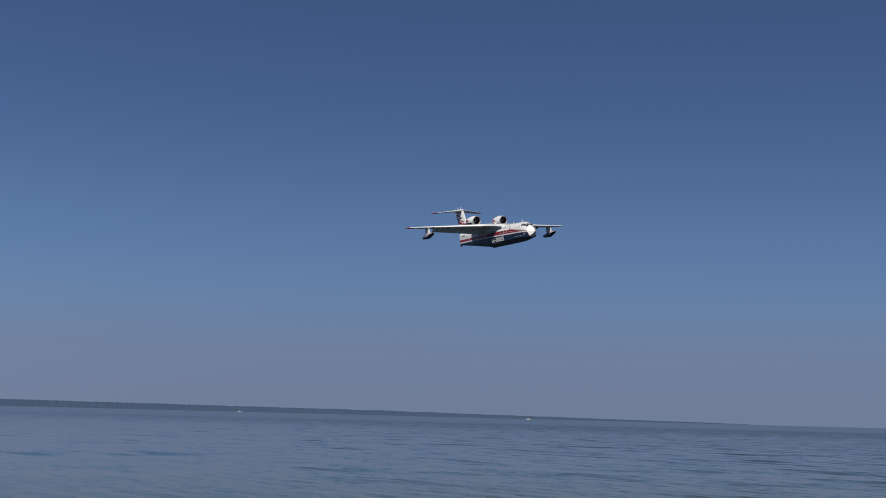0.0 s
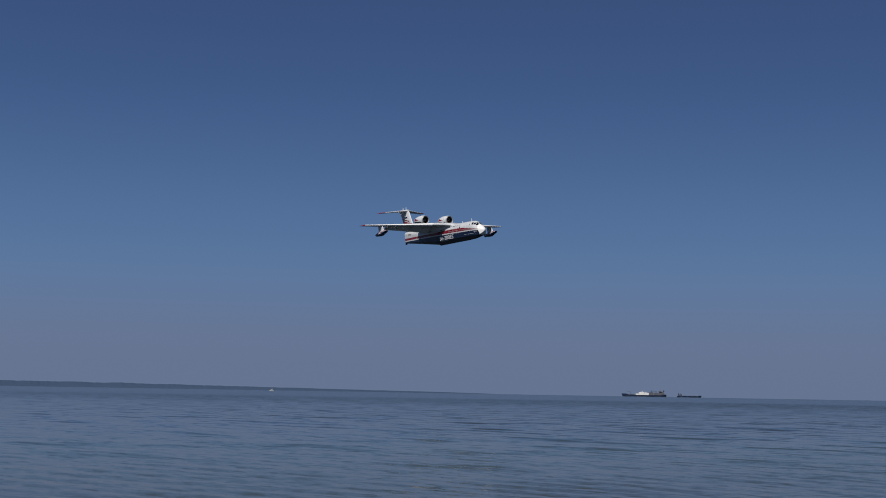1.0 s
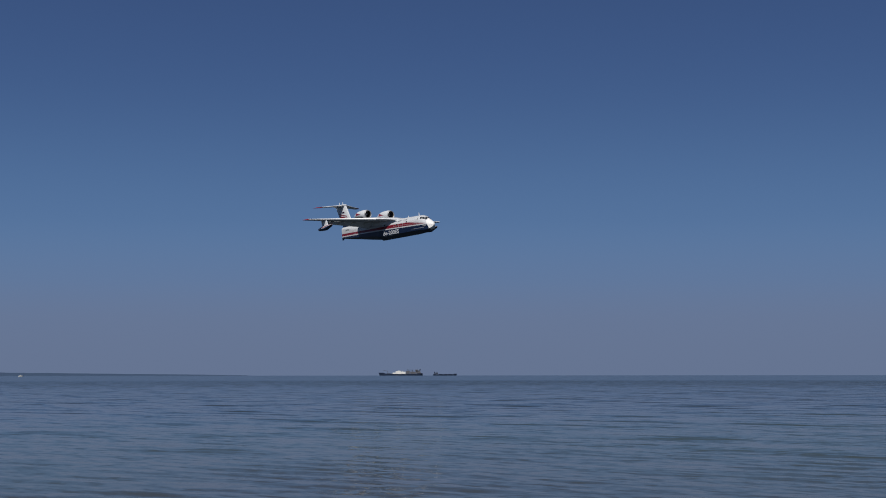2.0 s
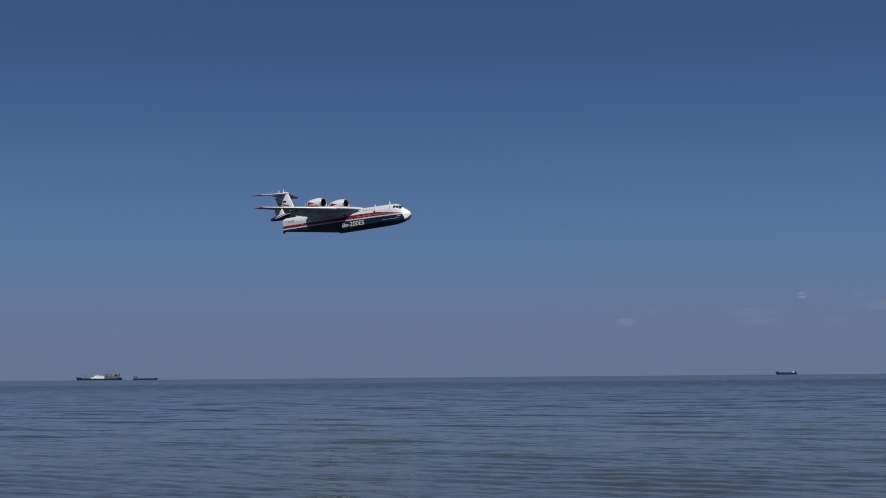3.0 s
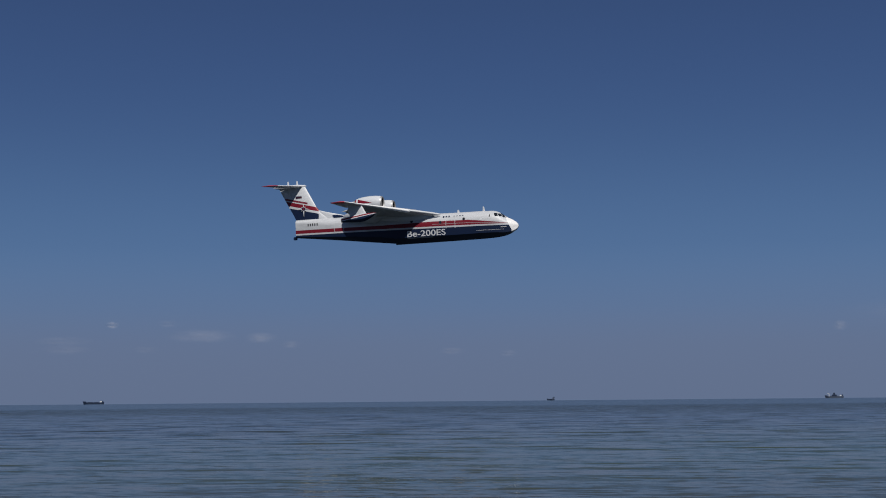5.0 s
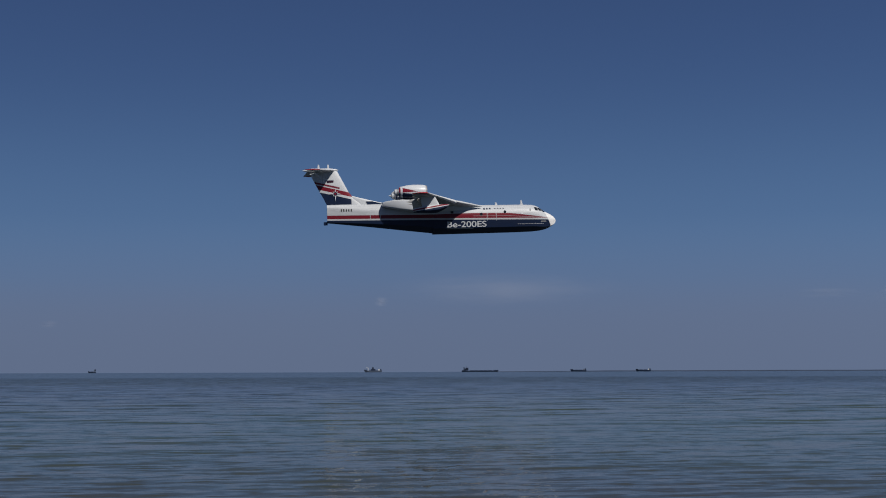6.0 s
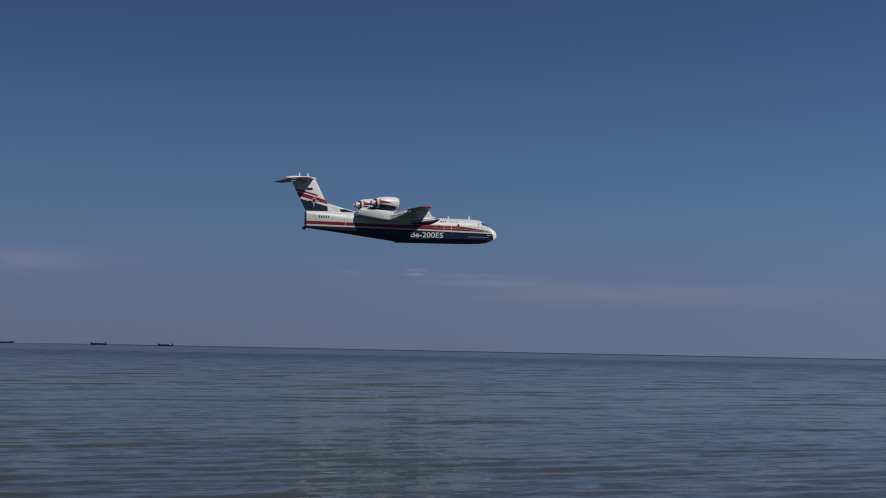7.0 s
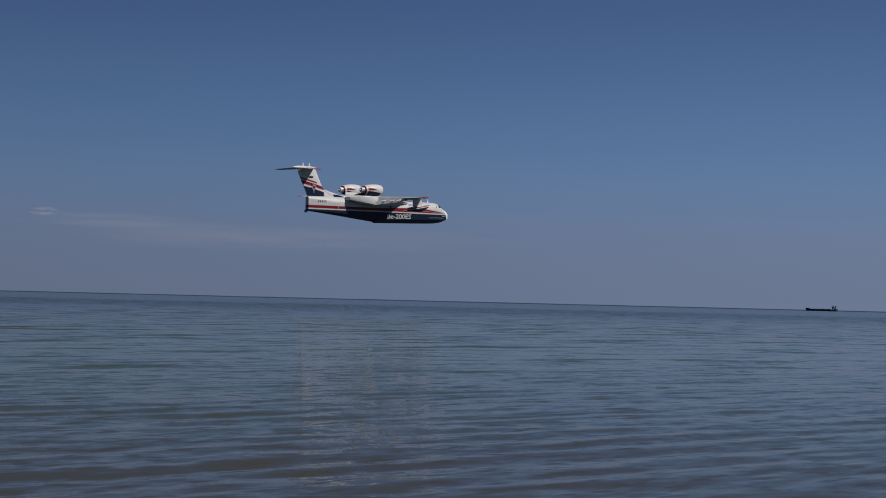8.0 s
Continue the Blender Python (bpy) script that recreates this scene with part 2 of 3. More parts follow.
# ---- building helpers ----
def part(name, bm, material, parent=None, label="", smooth=35):
    me = bpy.data.meshes.new(name)
    bmesh.ops.recalc_face_normals(bm, faces=bm.faces)
    bm.to_mesh(me)
    bm.free()
    me.materials.append(material)
    if smooth:
        me.polygons.foreach_set("use_smooth", [True] * len(me.polygons))
        me.set_sharp_from_angle(angle=radians(smooth))
    ob = new(name, me)
    ob.parent = parent
    if label:
        ob["label"] = label
    return ob


def rings(loops, close=True, caps=True):
    """Skin over a list of equal loops of points."""
    bm = bmesh.new()
    vs = [[bm.verts.new(p) for p in lp] for lp in loops]
    n = len(vs[0])
    for a, b in zip(vs, vs[1:]):
        for i in range(n if close else n - 1):
            j = (i + 1) % n
            bm.faces.new((a[i], a[j], b[j], b[i]))
    if caps:
        bm.faces.new(vs[0][::-1])
        bm.faces.new(vs[-1])
    bmesh.ops.remove_doubles(bm, verts=bm.verts, dist=1e-4)
    return bm


def block(x0, x1, y0, y1, z0, z1, bevel=0.0):
    bm = bmesh.new()
    bmesh.ops.create_cube(bm, size=1, matrix=Matrix.Translation(((x0 + x1) / 2, (y0 + y1) / 2, (z0 + z1) / 2)) @ Matrix.Diagonal((x1 - x0, y1 - y0, z1 - z0, 1)))
    if bevel:
        bmesh.ops.bevel(bm, geom=bm.edges[:], offset=bevel, segments=2, affect="EDGES")
    return bm


def turned(profile, y, z, n=28, caps=True):
    """Body of revolution along x from (x, radius) pairs."""
    return rings([[(x, y + r * math.cos(2 * math.pi * i / n), z + r * math.sin(2 * math.pi * i / n)) for i in range(n)] for x, r in profile], caps=caps)


# ---- sea ----
def make_sea():
    rng = np.random.default_rng(4)
    rs = [0.0, 6.0]
    r = 9.0
    while r < 150:
        rs.append(r)
        r += 0.16 + 0.0045 * max(0, r - 18)
    while r < 4990:
        rs.append(r)
        r *= 1.07
    rs.append(4990.0)
    az = list(np.arange(-78, 68, 0.26)) + list(np.arange(70, 281, 6.0))
    R, A = np.meshgrid(np.array(rs), np.radians(np.array(az)), indexing="ij")
    X, Y = R * np.sin(A), R * np.cos(A)
    Z = np.zeros_like(X)
    # long low swell towards the shore, then shorter crossing waves
    for k in range(46):
        lam = 0.35 * (1.6 / 0.35) ** rng.random()
        th = rng.normal(CREST - math.pi / 2, 0.3)
        amp = SEA * lam * (0.0016 if lam < 1.6 else 0.0008) * rng.uniform(0.6, 1.3)
        ph = rng.uniform(0, 6.28)
        u = (X * math.cos(th) + Y * math.sin(th)) * 2 * math.pi / lam + ph
        step = 0.16 + 0.0045 * np.maximum(0, R - 18) + R * 0.0045 * abs(math.cos(th))
        fade = np.clip((lam / step - 3) / 3, 0, 1) * np.clip((R - 9) / 6, 0, 1)
        Z += amp * fade * (np.sin(u) + 0.22 * np.sin(2 * u + 1.2))
    # long-crested wavelets running in to the shore
    for k in range(9):
        lam = rng.uniform(0.6, 1.4)
        th = rng.normal(CREST - math.pi / 2, 0.2)
        u = (X * math.cos(th) + Y * math.sin(th)) * 2 * math.pi / lam + rng.uniform(0, 6.28)
        step = 0.16 + 0.0045 * np.maximum(0, R - 18) + R * 0.0045 * abs(math.cos(th))
        group = 0.55 + 0.45 * np.sin(X * rng.uniform(0.1, 0.3) + Y * rng.uniform(0.1, 0.3) + rng.uniform(0, 6))
        Z += SEA * 0.0032 * lam * group * np.clip((lam / step - 3) / 3, 0, 1) * np.clip((R - 9) / 6, 0, 1) * (np.sin(u) + 0.3 * np.sin(2 * u + 1.3))
    # low swell rising over the shallows
    for lam, th, amp, ph in ((3.4, 0.0, 0.015, 0.4), (2.7, 0.11, 0.010, 2.1), (4.3, -0.08, 0.012, 4.0)):
        th += CREST - math.pi / 2
        along = -X * math.sin(th) + Y * math.cos(th)
        u = (X * math.cos(th) + Y * math.sin(th) + 0.25 * np.sin(along * 0.35 + ph)) * 2 * math.pi / lam + ph
        group = 0.5 + 0.5 * np.sin(along * 0.21 + ph * 3) * np.sin(u * 0.13 + ph)
        Z += amp * group * np.clip((30 - R) / 9, 0, 1) * np.clip((R - 9) / 6, 0, 1) * (np.sin(u) + 0.35 * np.sin(2 * u + 1.4))
    nr, na = R.shape
    co = np.stack([X, Y, Z], -1).reshape(-1, 3)
    idx = np.arange(nr * na).reshape(nr, na)
    nx = np.roll(idx, -1, 1)
    q = np.stack([idx[:-1], nx[:-1], nx[1:], idx[1:]], -1).reshape(-1, 4)
    me = bpy.data.meshes.new("water")
    me.from_pydata(co.tolist(), [], q[na:].tolist() + [[0, int(idx[1, (i + 1) % na]), int(idx[1, i])] for i in range(na)])
    me.polygons.foreach_set("use_smooth", [True] * len(me.polygons))
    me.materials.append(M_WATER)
    ob = new("water", me)
    me.flip_normals() if me.polygons[len(me.polygons) // 2].normal.z < 0 else None
    return tagged(ob, "calm grey-blue sea with low rippling waves", "sea", kind="structure")


SEA = 1.25
water = make_sea()

# ---- the flying boat; x ahead, y to port, z up from the keel ----
plane = tagged(new("flying_boat"), "white, red and navy twin-jet amphibious aircraft flying low over the sea", "aircraft")
ST = ((15.12, 1.47, 1.43, 0.03), (15.05, 1.68, 1.22, 0.22), (14.8, 1.98, 0.92, 0.46), (14.3, 2.30, 0.60, 0.77), (13.75, 2.58, 0.36, 0.99),
      (13.2, 2.95, 0.24, 1.14), (12.7, 3.32, 0.17, 1.25), (12.0, 3.50, 0.11, 1.35), (10.5, 3.56, 0.06, 1.42), (7.0, 3.58, 0.03, 1.43),
      (3.0, 3.66, 0.01, 1.43), (-0.68, 3.80, 0.0, 1.43), (-0.72, 3.80, 0.16, 1.43), (-4.0, 3.90, 0.55, 1.36), (-8.0, 3.96, 1.05, 1.08),
      (-12.0, 3.98, 1.50, 0.66), (-13.85, 3.96, 1.70, 0.42))
_sx, _szt, _szk, _sw = (np.array([s[i] for s in reversed(ST)]) for i in range(4))


def section(x):
    """Top, keel, half width, chine height, chine half width and middle height of the hull at x."""
    zt, zk, w = (float(np.interp(x, _sx, v)) for v in (_szt, _szk, _sw))
    zc = zk + 0.42 * (zt - zk) * min(1, w / 1.43) * 0.45
    rv = min(w * 1.03, (zt - zc) * 0.72)
    return zt, zk, w, zc, w * 0.93, zt - rv


def side_y(x, z):
    zt, zk, w, zc, wc, zm = section(x)
    if z <= zc:
        return wc * max(0.0, (z - zk) / (zc - zk))
    if z <= zm:
        return wc + (w - wc) * (z - zc) / (zm - zc)
    return w * math.sqrt(max(0.0, 1 - ((z - zm) / (zt - zm)) ** 2))


def hull_loop(x):
    zt, zk, w, zc, wc, zm = section(x)
    half = [(0, zk), (wc * 0.5, zk + (zc - zk) * 0.46), (wc, zc)]
    half += [(wc + (w - wc) * t, zc + (zm - zc) * t) for t in (0.35, 0.7)]
    half += [(w * math.cos(a), zm + (zt - zm) * math.sin(a)) for a in np.linspace(0, math.pi / 2, 11)]
    return [(x, y, z) for y, z in half] + [(x, -y, z) for y, z in half[-2:0:-1]]


def aerofoil(f, thick):
    return 5 * thick * (0.2969 * math.sqrt(f) - 0.126 * f - 0.3516 * f * f + 0.2843 * f ** 3 - 0.1036 * f ** 4)


def surface(stations, f0=0.0, f1=1.0, up=(0, 0, 1), camber=0.0, n=12, drop=0.0, back=0.0):
    """Wing-like skin. stations: (leading edge, trailing edge, relative thickness); f0..f1: the part of the chord; drop: degrees by which it is let down about f0."""
    up = Vector(up)
    loops = []
    for le, te, th in stations:
        le, te = Vector(le), Vector(te)
        c = (te - le).length
        fs = [f0 + (f1 - f0) * (0.5 - 0.5 * math.cos(math.pi * i / n)) for i in range(n + 1)]

        def at(f, s):
            d = camber * c * 4 * f * (1 - f) * (1 - 0.4 * f)
            return le.lerp(te, f) + up * (d + s * max(0.004, c * aerofoil(f, th)))
        lp = [at(f, 1) for f in fs] + [at(f, -1) for f in fs[::-1]]
        if drop:
            h = le.lerp(te, f0)
            ax = (te - le).normalized().cross(up)
            rot = Matrix.Rotation(radians(drop), 4, ax)
            lp = [h + (te - le).normalized() * back + rot @ (p - h) for p in lp]
        loops.append(lp)
    return rings(loops)


def lerp_station(a, b, t):
    return (Vector(a[0]).lerp(Vector(b[0]), t), Vector(a[1]).lerp(Vector(b[1]), t), a[2] + (b[2] - a[2]) * t)


def make_fuselage():
    xs = sorted(set(list(np.linspace(-13.85, -0.72, 26)) + list(np.linspace(-0.68, 12, 24)) + list(np.linspace(12.2, 14.8, 14)) + [14.9, 15.0, 15.05, 15.09, 15.12]))
    fus = part("fuselage", rings([hull_loop(x) for x in xs]), M_HULL, plane, "white boat hull with red band and navy bottom", 28)
    # cockpit panes, lying on the skin

    def pane(x0, x1, z0, z1, s, slant=0.0):
        bm = bmesh.new()
        g = []
        for i in range(5):
            row = []
            for j in range(4):
                z = z0 + (z1 - z0) * j / 3
                x = x0 + (x1 - x0) * i / 4 - slant * (z - z0)
                row.append(bm.verts.new((x, s * (side_y(x, z) + 0.012), z)))
            g.append(row)
        for a, b in zip(g, g[1:]):
            for j in range(3):
                bm.faces.new((a[j], b[j], b[j + 1], a[j + 1]))
        return bm
    for s in (-1, 1):
        part("cockpit_window", pane(12.36, 12.74, 2.72, 3.14, s, 0.35), M_GLASS, fus, "dark cockpit window")
        part("cockpit_window", pane(12.88, 13.22, 2.68, 3.06, s, 0.6), M_GLASS, fus, "dark cockpit window")
        part("cockpit_window", pane(13.38, 13.74, 2.52, 2.78, s, 1.0), M_GLASS, fus, "dark windscreen pane")
    # windscreen panes across the nose slope
    for y0, y1 in ((-0.50, -0.06), (0.06, 0.50)):
        bm = bmesh.new()
        pts = []
        for x in (13.40, 13.26, 13.13, 13.0):
            zt, zk, w, zc, wc, zm = section(x)
            pts.append([bm.verts.new((x + 0.02, y, zm + (zt - zm) * math.sqrt(max(0, 1 - (y / w) ** 2)) + 0.012)) for y in np.linspace(y0, y1, 4)])
        for a, b in zip(pts, pts[1:]):
            for j in range(3):
                bm.faces.new((a[j], a[j + 1], b[j + 1], b[j]))
        part("cockpit_window", bm, M_GLASS, fus, "dark windscreen pane")
    return fus


fuselage = make_fuselage()
ROOT = ((2.95, 1.2, 3.80), (-3.1, 1.2, 3.74), 0.15)
TIP = ((-2.55, 15.75, 4.12), (-4.40, 15.75, 4.10), 0.105)


def mirror(st, s):
    return tuple((Vector((a[0], a[1] * s, a[2])), Vector((b[0], b[1] * s, b[2])), t) for a, b, t in st)


def make_wing(s):
    side = (ROOT, TIP)
    w = part("wing", surface(mirror([lerp_station(*side, t) for t in np.linspace(0, 1, 14)], s), 0.0, 0.74, camber=0.015, n=14), M_WING, plane, "pale grey swept wing with red tip")
    part("leading_edge", surface(mirror([(le, te, th * 1.05) for le, te, th in (lerp_station(*side, t) for t in np.linspace(0.12, 1, 12))], s), 0.0, 0.055, camber=0.015, n=6), M_EDGE, w, "bright white leading edge")
    # rounded tip
    a = lerp_station(*side, 1.0)
    caps = [a, ((-2.9, 15.95, 4.12), (-4.35, 15.95, 4.11), 0.08), ((-3.4, 16.07, 4.12), (-4.25, 16.07, 4.12), 0.05)]
    part("wing_tip", surface(mirror(caps, s), 0.0, 1.0, camber=0.01), M_TIP, w, "red wing tip")
    part("flap", surface(mirror([lerp_station(*side, t) for t in (0.02, 0.33)], s), 0.72, 1.0, camber=0.015, n=6, drop=-38, back=0.3), M_WHITE, w, "lowered pale grey flap")
    part("flap", surface(mirror([lerp_station(*side, t) for t in (0.335, 0.66)], s), 0.72, 1.0, camber=0.015, n=6, drop=-38, back=0.3), M_WHITE, w, "lowered pale grey flap")
    part("aileron", surface(mirror([lerp_station(*side, t) for t in (0.665, 0.985)], s), 0.745, 1.0, camber=0.015, n=6), M_WING, w)
    for t in (0.14, 0.32, 0.5, 0.63):
        le, te, th = lerp_station(*side, t)
        c = (le - te).length
        x0, y0, z0 = te.x + c * 0.52, te.y * s, te.z - 0.16
        prof = [(x0 - (c * 0.52 + 0.75) * f, 0.17 * max(0.0, math.sin(math.pi * f ** 0.7)) ** 0.7 + 0.004) for f in np.linspace(0, 1, 10)]
        fb = turned(prof, y0, z0 - 0.05, 10)
        for v in fb.verts:
            v.co.z -= 0.28 * max(0, (x0 - v.co.x) / (c * 0.52 + 0.75) - 0.3)
        part("flap_track_fairing", fb, M_GREY, w)
    return w


make_wing(-1)
make_wing(1)


def make_root_fairings():
    # hump over the centre section
    loops = []
    for x in np.linspace(5.9, -7.6, 26):
        u = (5.9 - x) / 13.5
        b = max(0.0, math.sin(math.pi * min(1, u * 1.06) ** 0.8)) ** 0.8 if u < 0.943 else 0.02
        hw, hz = 0.35 + 1.22 * b, 0.95 * b + 0.02
        z0 = section(x)[0] - 0.42
        loops.append([(x, hw * math.cos(a), z0 + hz * math.sin(a) * 1.0) for a in np.linspace(0, 2 * math.pi, 24, endpoint=False)])
    part("wing_fairing", rings(loops), M_WHITE, plane, "white fairing over the wing centre")
    for s in (-1, 1):
        # leading-edge root glove
        g = (((5.6, 1.25, 3.35), (-1.5, 1.25, 3.8), 0.06), ((4.2, 1.75, 3.62), (-1.5, 1.75, 3.79), 0.09), ((3.0, 2.6, 3.79), (-1.5, 2.6, 3.82), 0.13), ((2.2, 3.6, 3.85), (-1.5, 3.6, 3.84), 0.12))
        part("root_glove", surface(mirror(g, s), camber=0.01), M_WHITE, plane, "white wing root fairing")
        # boxy fairing behind the wing root, blunt at its rear end
        loops = []
        st = ((0.6, 1.6, 3.6, 3.9), (-1.4, 2.8, 3.55, 4.0), (-2.4, 3.2, 3.3, 4.1), (-3.0, 3.35, 2.96, 4.2), (-3.4, 3.35, 2.87, 4.25), (-4.6, 3.2, 3.03, 4.34), (-5.6, 2.75, 3.24, 4.30),
              (-6.6, 2.2, 3.46, 4.16), (-6.97, 1.9, 3.58, 4.06))
        for x, yo, z0, z1 in st:
            ring = []
            for a in np.linspace(0, 2 * math.pi, 24, endpoint=False):
                c, n_ = math.cos(a), math.sin(a)
                cy, cz = math.copysign(abs(c) ** 0.22, c), math.copysign(abs(n_) ** 0.24, n_)
                ring.append((x, s * ((yo + 0.6) / 2 + (yo - 0.6) / 2 * cy), (z0 + z1) / 2 + (z1 - z0) / 2 * cz))
            loops.append(ring)
        part("engine_fairing", rings(loops), M_WHITE, plane, "white fairing under the engine")


make_root_fairings()


def make_engine(s):
    y, z = 2.75 * s, 5.20
    prof = [(-1.62, 0.68), (-1.53, 0.70), (-1.48, 0.745), (-1.55, 0.80), (-1.8, 0.87), (-2.4, 0.93), (-3.2, 0.93), (-4.0, 0.86), (-4.6, 0.74), (-4.95, 0.63), (-4.95, 0.5), (-4.6, 0.5)]
    e = part("engine", turned(prof, y, z, 36, False), M_NAC, plane, "white engine nacelle with red flash and navy belly", 40)
    part("intake_lip", turned([(-1.66, 0.675), (-1.53, 0.695), (-1.47, 0.745), (-1.54, 0.805), (-1.66, 0.845)], y, z, 36, False), M_METAL, e, "polished intake lip")
    part("intake_duct", turned([(-1.6, 0.68), (-2.5, 0.64)], y, z, 28, False), M_DARK, e)
    bm = bmesh.new()
    for i in range(18):
        a = 2 * math.pi * i / 18
        b = a + 0.24
        vs = [bm.verts.new((-2.3 - dx, y + r * math.cos(t), z + r * math.sin(t))) for r, t, dx in ((0.2, a, 0), (0.61, a, 0.02), (0.61, b, 0.12), (0.2, b, 0.08))]
        bm.faces.new(vs)
    part("fan", bm, M_METAL, e, "dark fan blades", 0)
    part("fan_case", turned([(-2.46, 0.62), (-2.5, 0.02)], y, z, 24), M_DARK, e)
    part("spinner", turned([(-1.95, 0.01), (-2.0, 0.07), (-2.15, 0.15), (-2.35, 0.21)], y, z, 16), M_GREY, e)
    part("core_cowl", turned([(-4.7, 0.5), (-5.1, 0.45), (-5.5, 0.36), (-5.5, 0.31), (-5.2, 0.31)], y, z, 24, False), M_WHITE, e, "white exhaust cone")
    part("exhaust_ring", turned([(-5.02, 0.475), (-5.12, 0.465), (-5.24, 0.44)], y, z, 24, False), M_METAL, e, "bare metal ring on the exhaust")
    part("exhaust_plug", turned([(-5.2, 0.3), (-5.5, 0.2), (-5.85, 0.03)], y, z, 16), M_WHITE, e)
    part("nozzle_cavity", turned([(-4.72, 0.62), (-4.74, 0.3)], y, z, 20), M_DARK, e)
    # pylon down to the fairing
    st = (((-2.2, 1.1 * s, 4.45), (-5.6, 1.1 * s, 4.45), 0.09), ((-2.4, 1.8 * s, 4.70), (-5.0, 1.8 * s, 4.70), 0.09), ((-2.6, 2.3 * s, 4.9), (-4.5, 2.3 * s, 4.9), 0.09))
    part("pylon", surface(st, n=8), M_WHITE, e, "white engine pylon")
    return e


make_engine(-1)
make_engine(1)


def make_tail():
    fin_st = [((-9.0, 0, 3.75), (-13.75, 0, 3.75), 0.09), ((-10.45, 0, 4.75), (-14.22, 0, 4.75), 0.10), ((-11.1, 0, 5.6), (-14.7, 0, 5.6), 0.10), ((-12.45, 0, 8.2), (-16.0, 0, 8.15), 0.10), ((-12.8, 0, 8.42), (-15.9, 0, 8.42), 0.06)]
    fin = part("fin", surface(fin_st, 0, 0.7, up=(0, 1, 0)), M_FIN, plane, "white fin with red stripes and navy base", 40)
    part("rudder", surface(fin_st[:4], 0.705, 1, up=(0, 1, 0), n=6), M_FIN, fin)
    # dorsal fillet
    dors = [((-5.8, 0, 3.9), (-11.5, 0, 3.9), 0.07), ((-7.6, 0, 4.32), (-11.5, 0, 4.32), 0.07), ((-9.75, 0, 4.84), (-11.5, 0, 4.84), 0.10), ((-10.7, 0, 5.1), (-11.6, 0, 5.1), 0.10)]
    part("dorsal_fillet", surface(dors, up=(0, 1, 0)), M_WHITE, fin, "white dorsal fillet")
    for s in (-1, 1):
        part("dorsal_panel", rings([[(-8.75, s * 0.20, 4.0), (-8.75, s * 0.215, 4.0), (-6.7, s * 0.215, 4.0), (-6.7, s * 0.20, 4.0)], [(-8.95, s * 0.19, 4.36), (-8.95, s * 0.205, 4.36), (-8.2, s * 0.205, 4.36), (-8.2, s * 0.19, 4.36)]]), M_NAVY, fin, "navy dorsal panel")
        root, tip = ((-12.75, 0.1, 8.36), (-16.1, 0.1, 8.36), 0.10), ((-15.05, 5.05, 8.06), (-16.65, 5.05, 8.06), 0.09)
        st = [lerp_station(root, tip, t) for t in np.linspace(0, 1, 6)]
        tp = part("tailplane", surface(mirror(st, s), 0, 0.7), M_TAIL, plane, "pale grey tailplane with red tip")
        part("elevator", surface(mirror([lerp_station(root, tip, t) for t in (0.06, 1)], s), 0.705, 1, n=6), M_TAIL, tp)
        end = [tip, ((-15.5, 5.15, 8.06), (-16.65, 5.15, 8.06), 0.05)]
        part("tailplane_tip", surface(mirror(end, s)), M_TIP, tp)
    part("tail_bullet", turned([(-12.3, 0.02), (-12.6, 0.14), (-13.3, 0.24), (-15.6, 0.26), (-16.3, 0.17), (-16.8, 0.02)], 0, 8.36, 16), M_WHITE, fin, "white bullet fairing")
    for x in (-13.55, -14.75):
        part("fin_antenna", surface([((x + 0.12, 0, 8.5), (x - 0.14, 0, 8.5), 0.2), ((x + 0.05, 0, 9.08), (x - 0.12, 0, 9.08), 0.2)], up=(0, 1, 0), n=5), M_WHITE, fin, "small white blade antenna")
    # transom and water rudder
    part("water_rudder", block(-14.3, -13.8, -0.09, 0.09, 1.45, 1.86, 0.04), M_NAVY, plane, "navy water rudder")
    # tail markings: emblem and small flag
    for s in (-1, 1):
        def flat(pts, mat, name, label, y=0.225):
            bm = bmesh.new()
            vs = [bm.verts.new((x, s * y, z)) for x, z in pts]
            vs2 = [bm.verts.new((x, s * (y - 0.08), z)) for x, z in pts]
            bm.faces.new(vs)
            for i in range(len(vs)):
                bm.faces.new((vs[i], vs2[i], vs2[(i + 1) % len(vs)], vs[(i + 1) % len(vs)]))
            part(name, bm, mat, fin, label, 0)
        cx, cz = -12.75, 5.38
        star = []
        for i in range(16):
            a = 2 * math.pi * i / 16 + math.pi / 2
            r = (0.66 if i % 4 == 0 else 0.42 if i % 4 == 2 else 0.22)
            if i == 8:
                r = 1.0
            star.append((cx + r * math.cos(a), cz + r * math.sin(a)))
        flat(star, M_WHITE, "emblem", "white eight-pointed star emblem", 0.232)
        flat([(cx + 0.24 * math.cos(2 * math.pi * i / 12), cz + 0.24 * math.sin(2 * math.pi * i / 12)) for i in range(12)], M_NAVY, "emblem_disc", "navy disc of the emblem", 0.240)
        flat([(cx + 0.13 * math.cos(2 * math.pi * i / 12), cz + 0.13 * math.sin(2 * math.pi * i / 12)) for i in range(12)], M_RED, "emblem_core", "red core of the emblem", 0.246)
        for k, m in enumerate((M_DARK_RED, M_NAVY, M_WHITE)):
            z = 6.82 + 0.13 * k
            flat([(-13.75, z), (-12.95, z), (-12.95, z + 0.125), (-13.75, z + 0.125)], m, "flag", "small painted flag stripe", 0.21)
    return fin


make_tail()


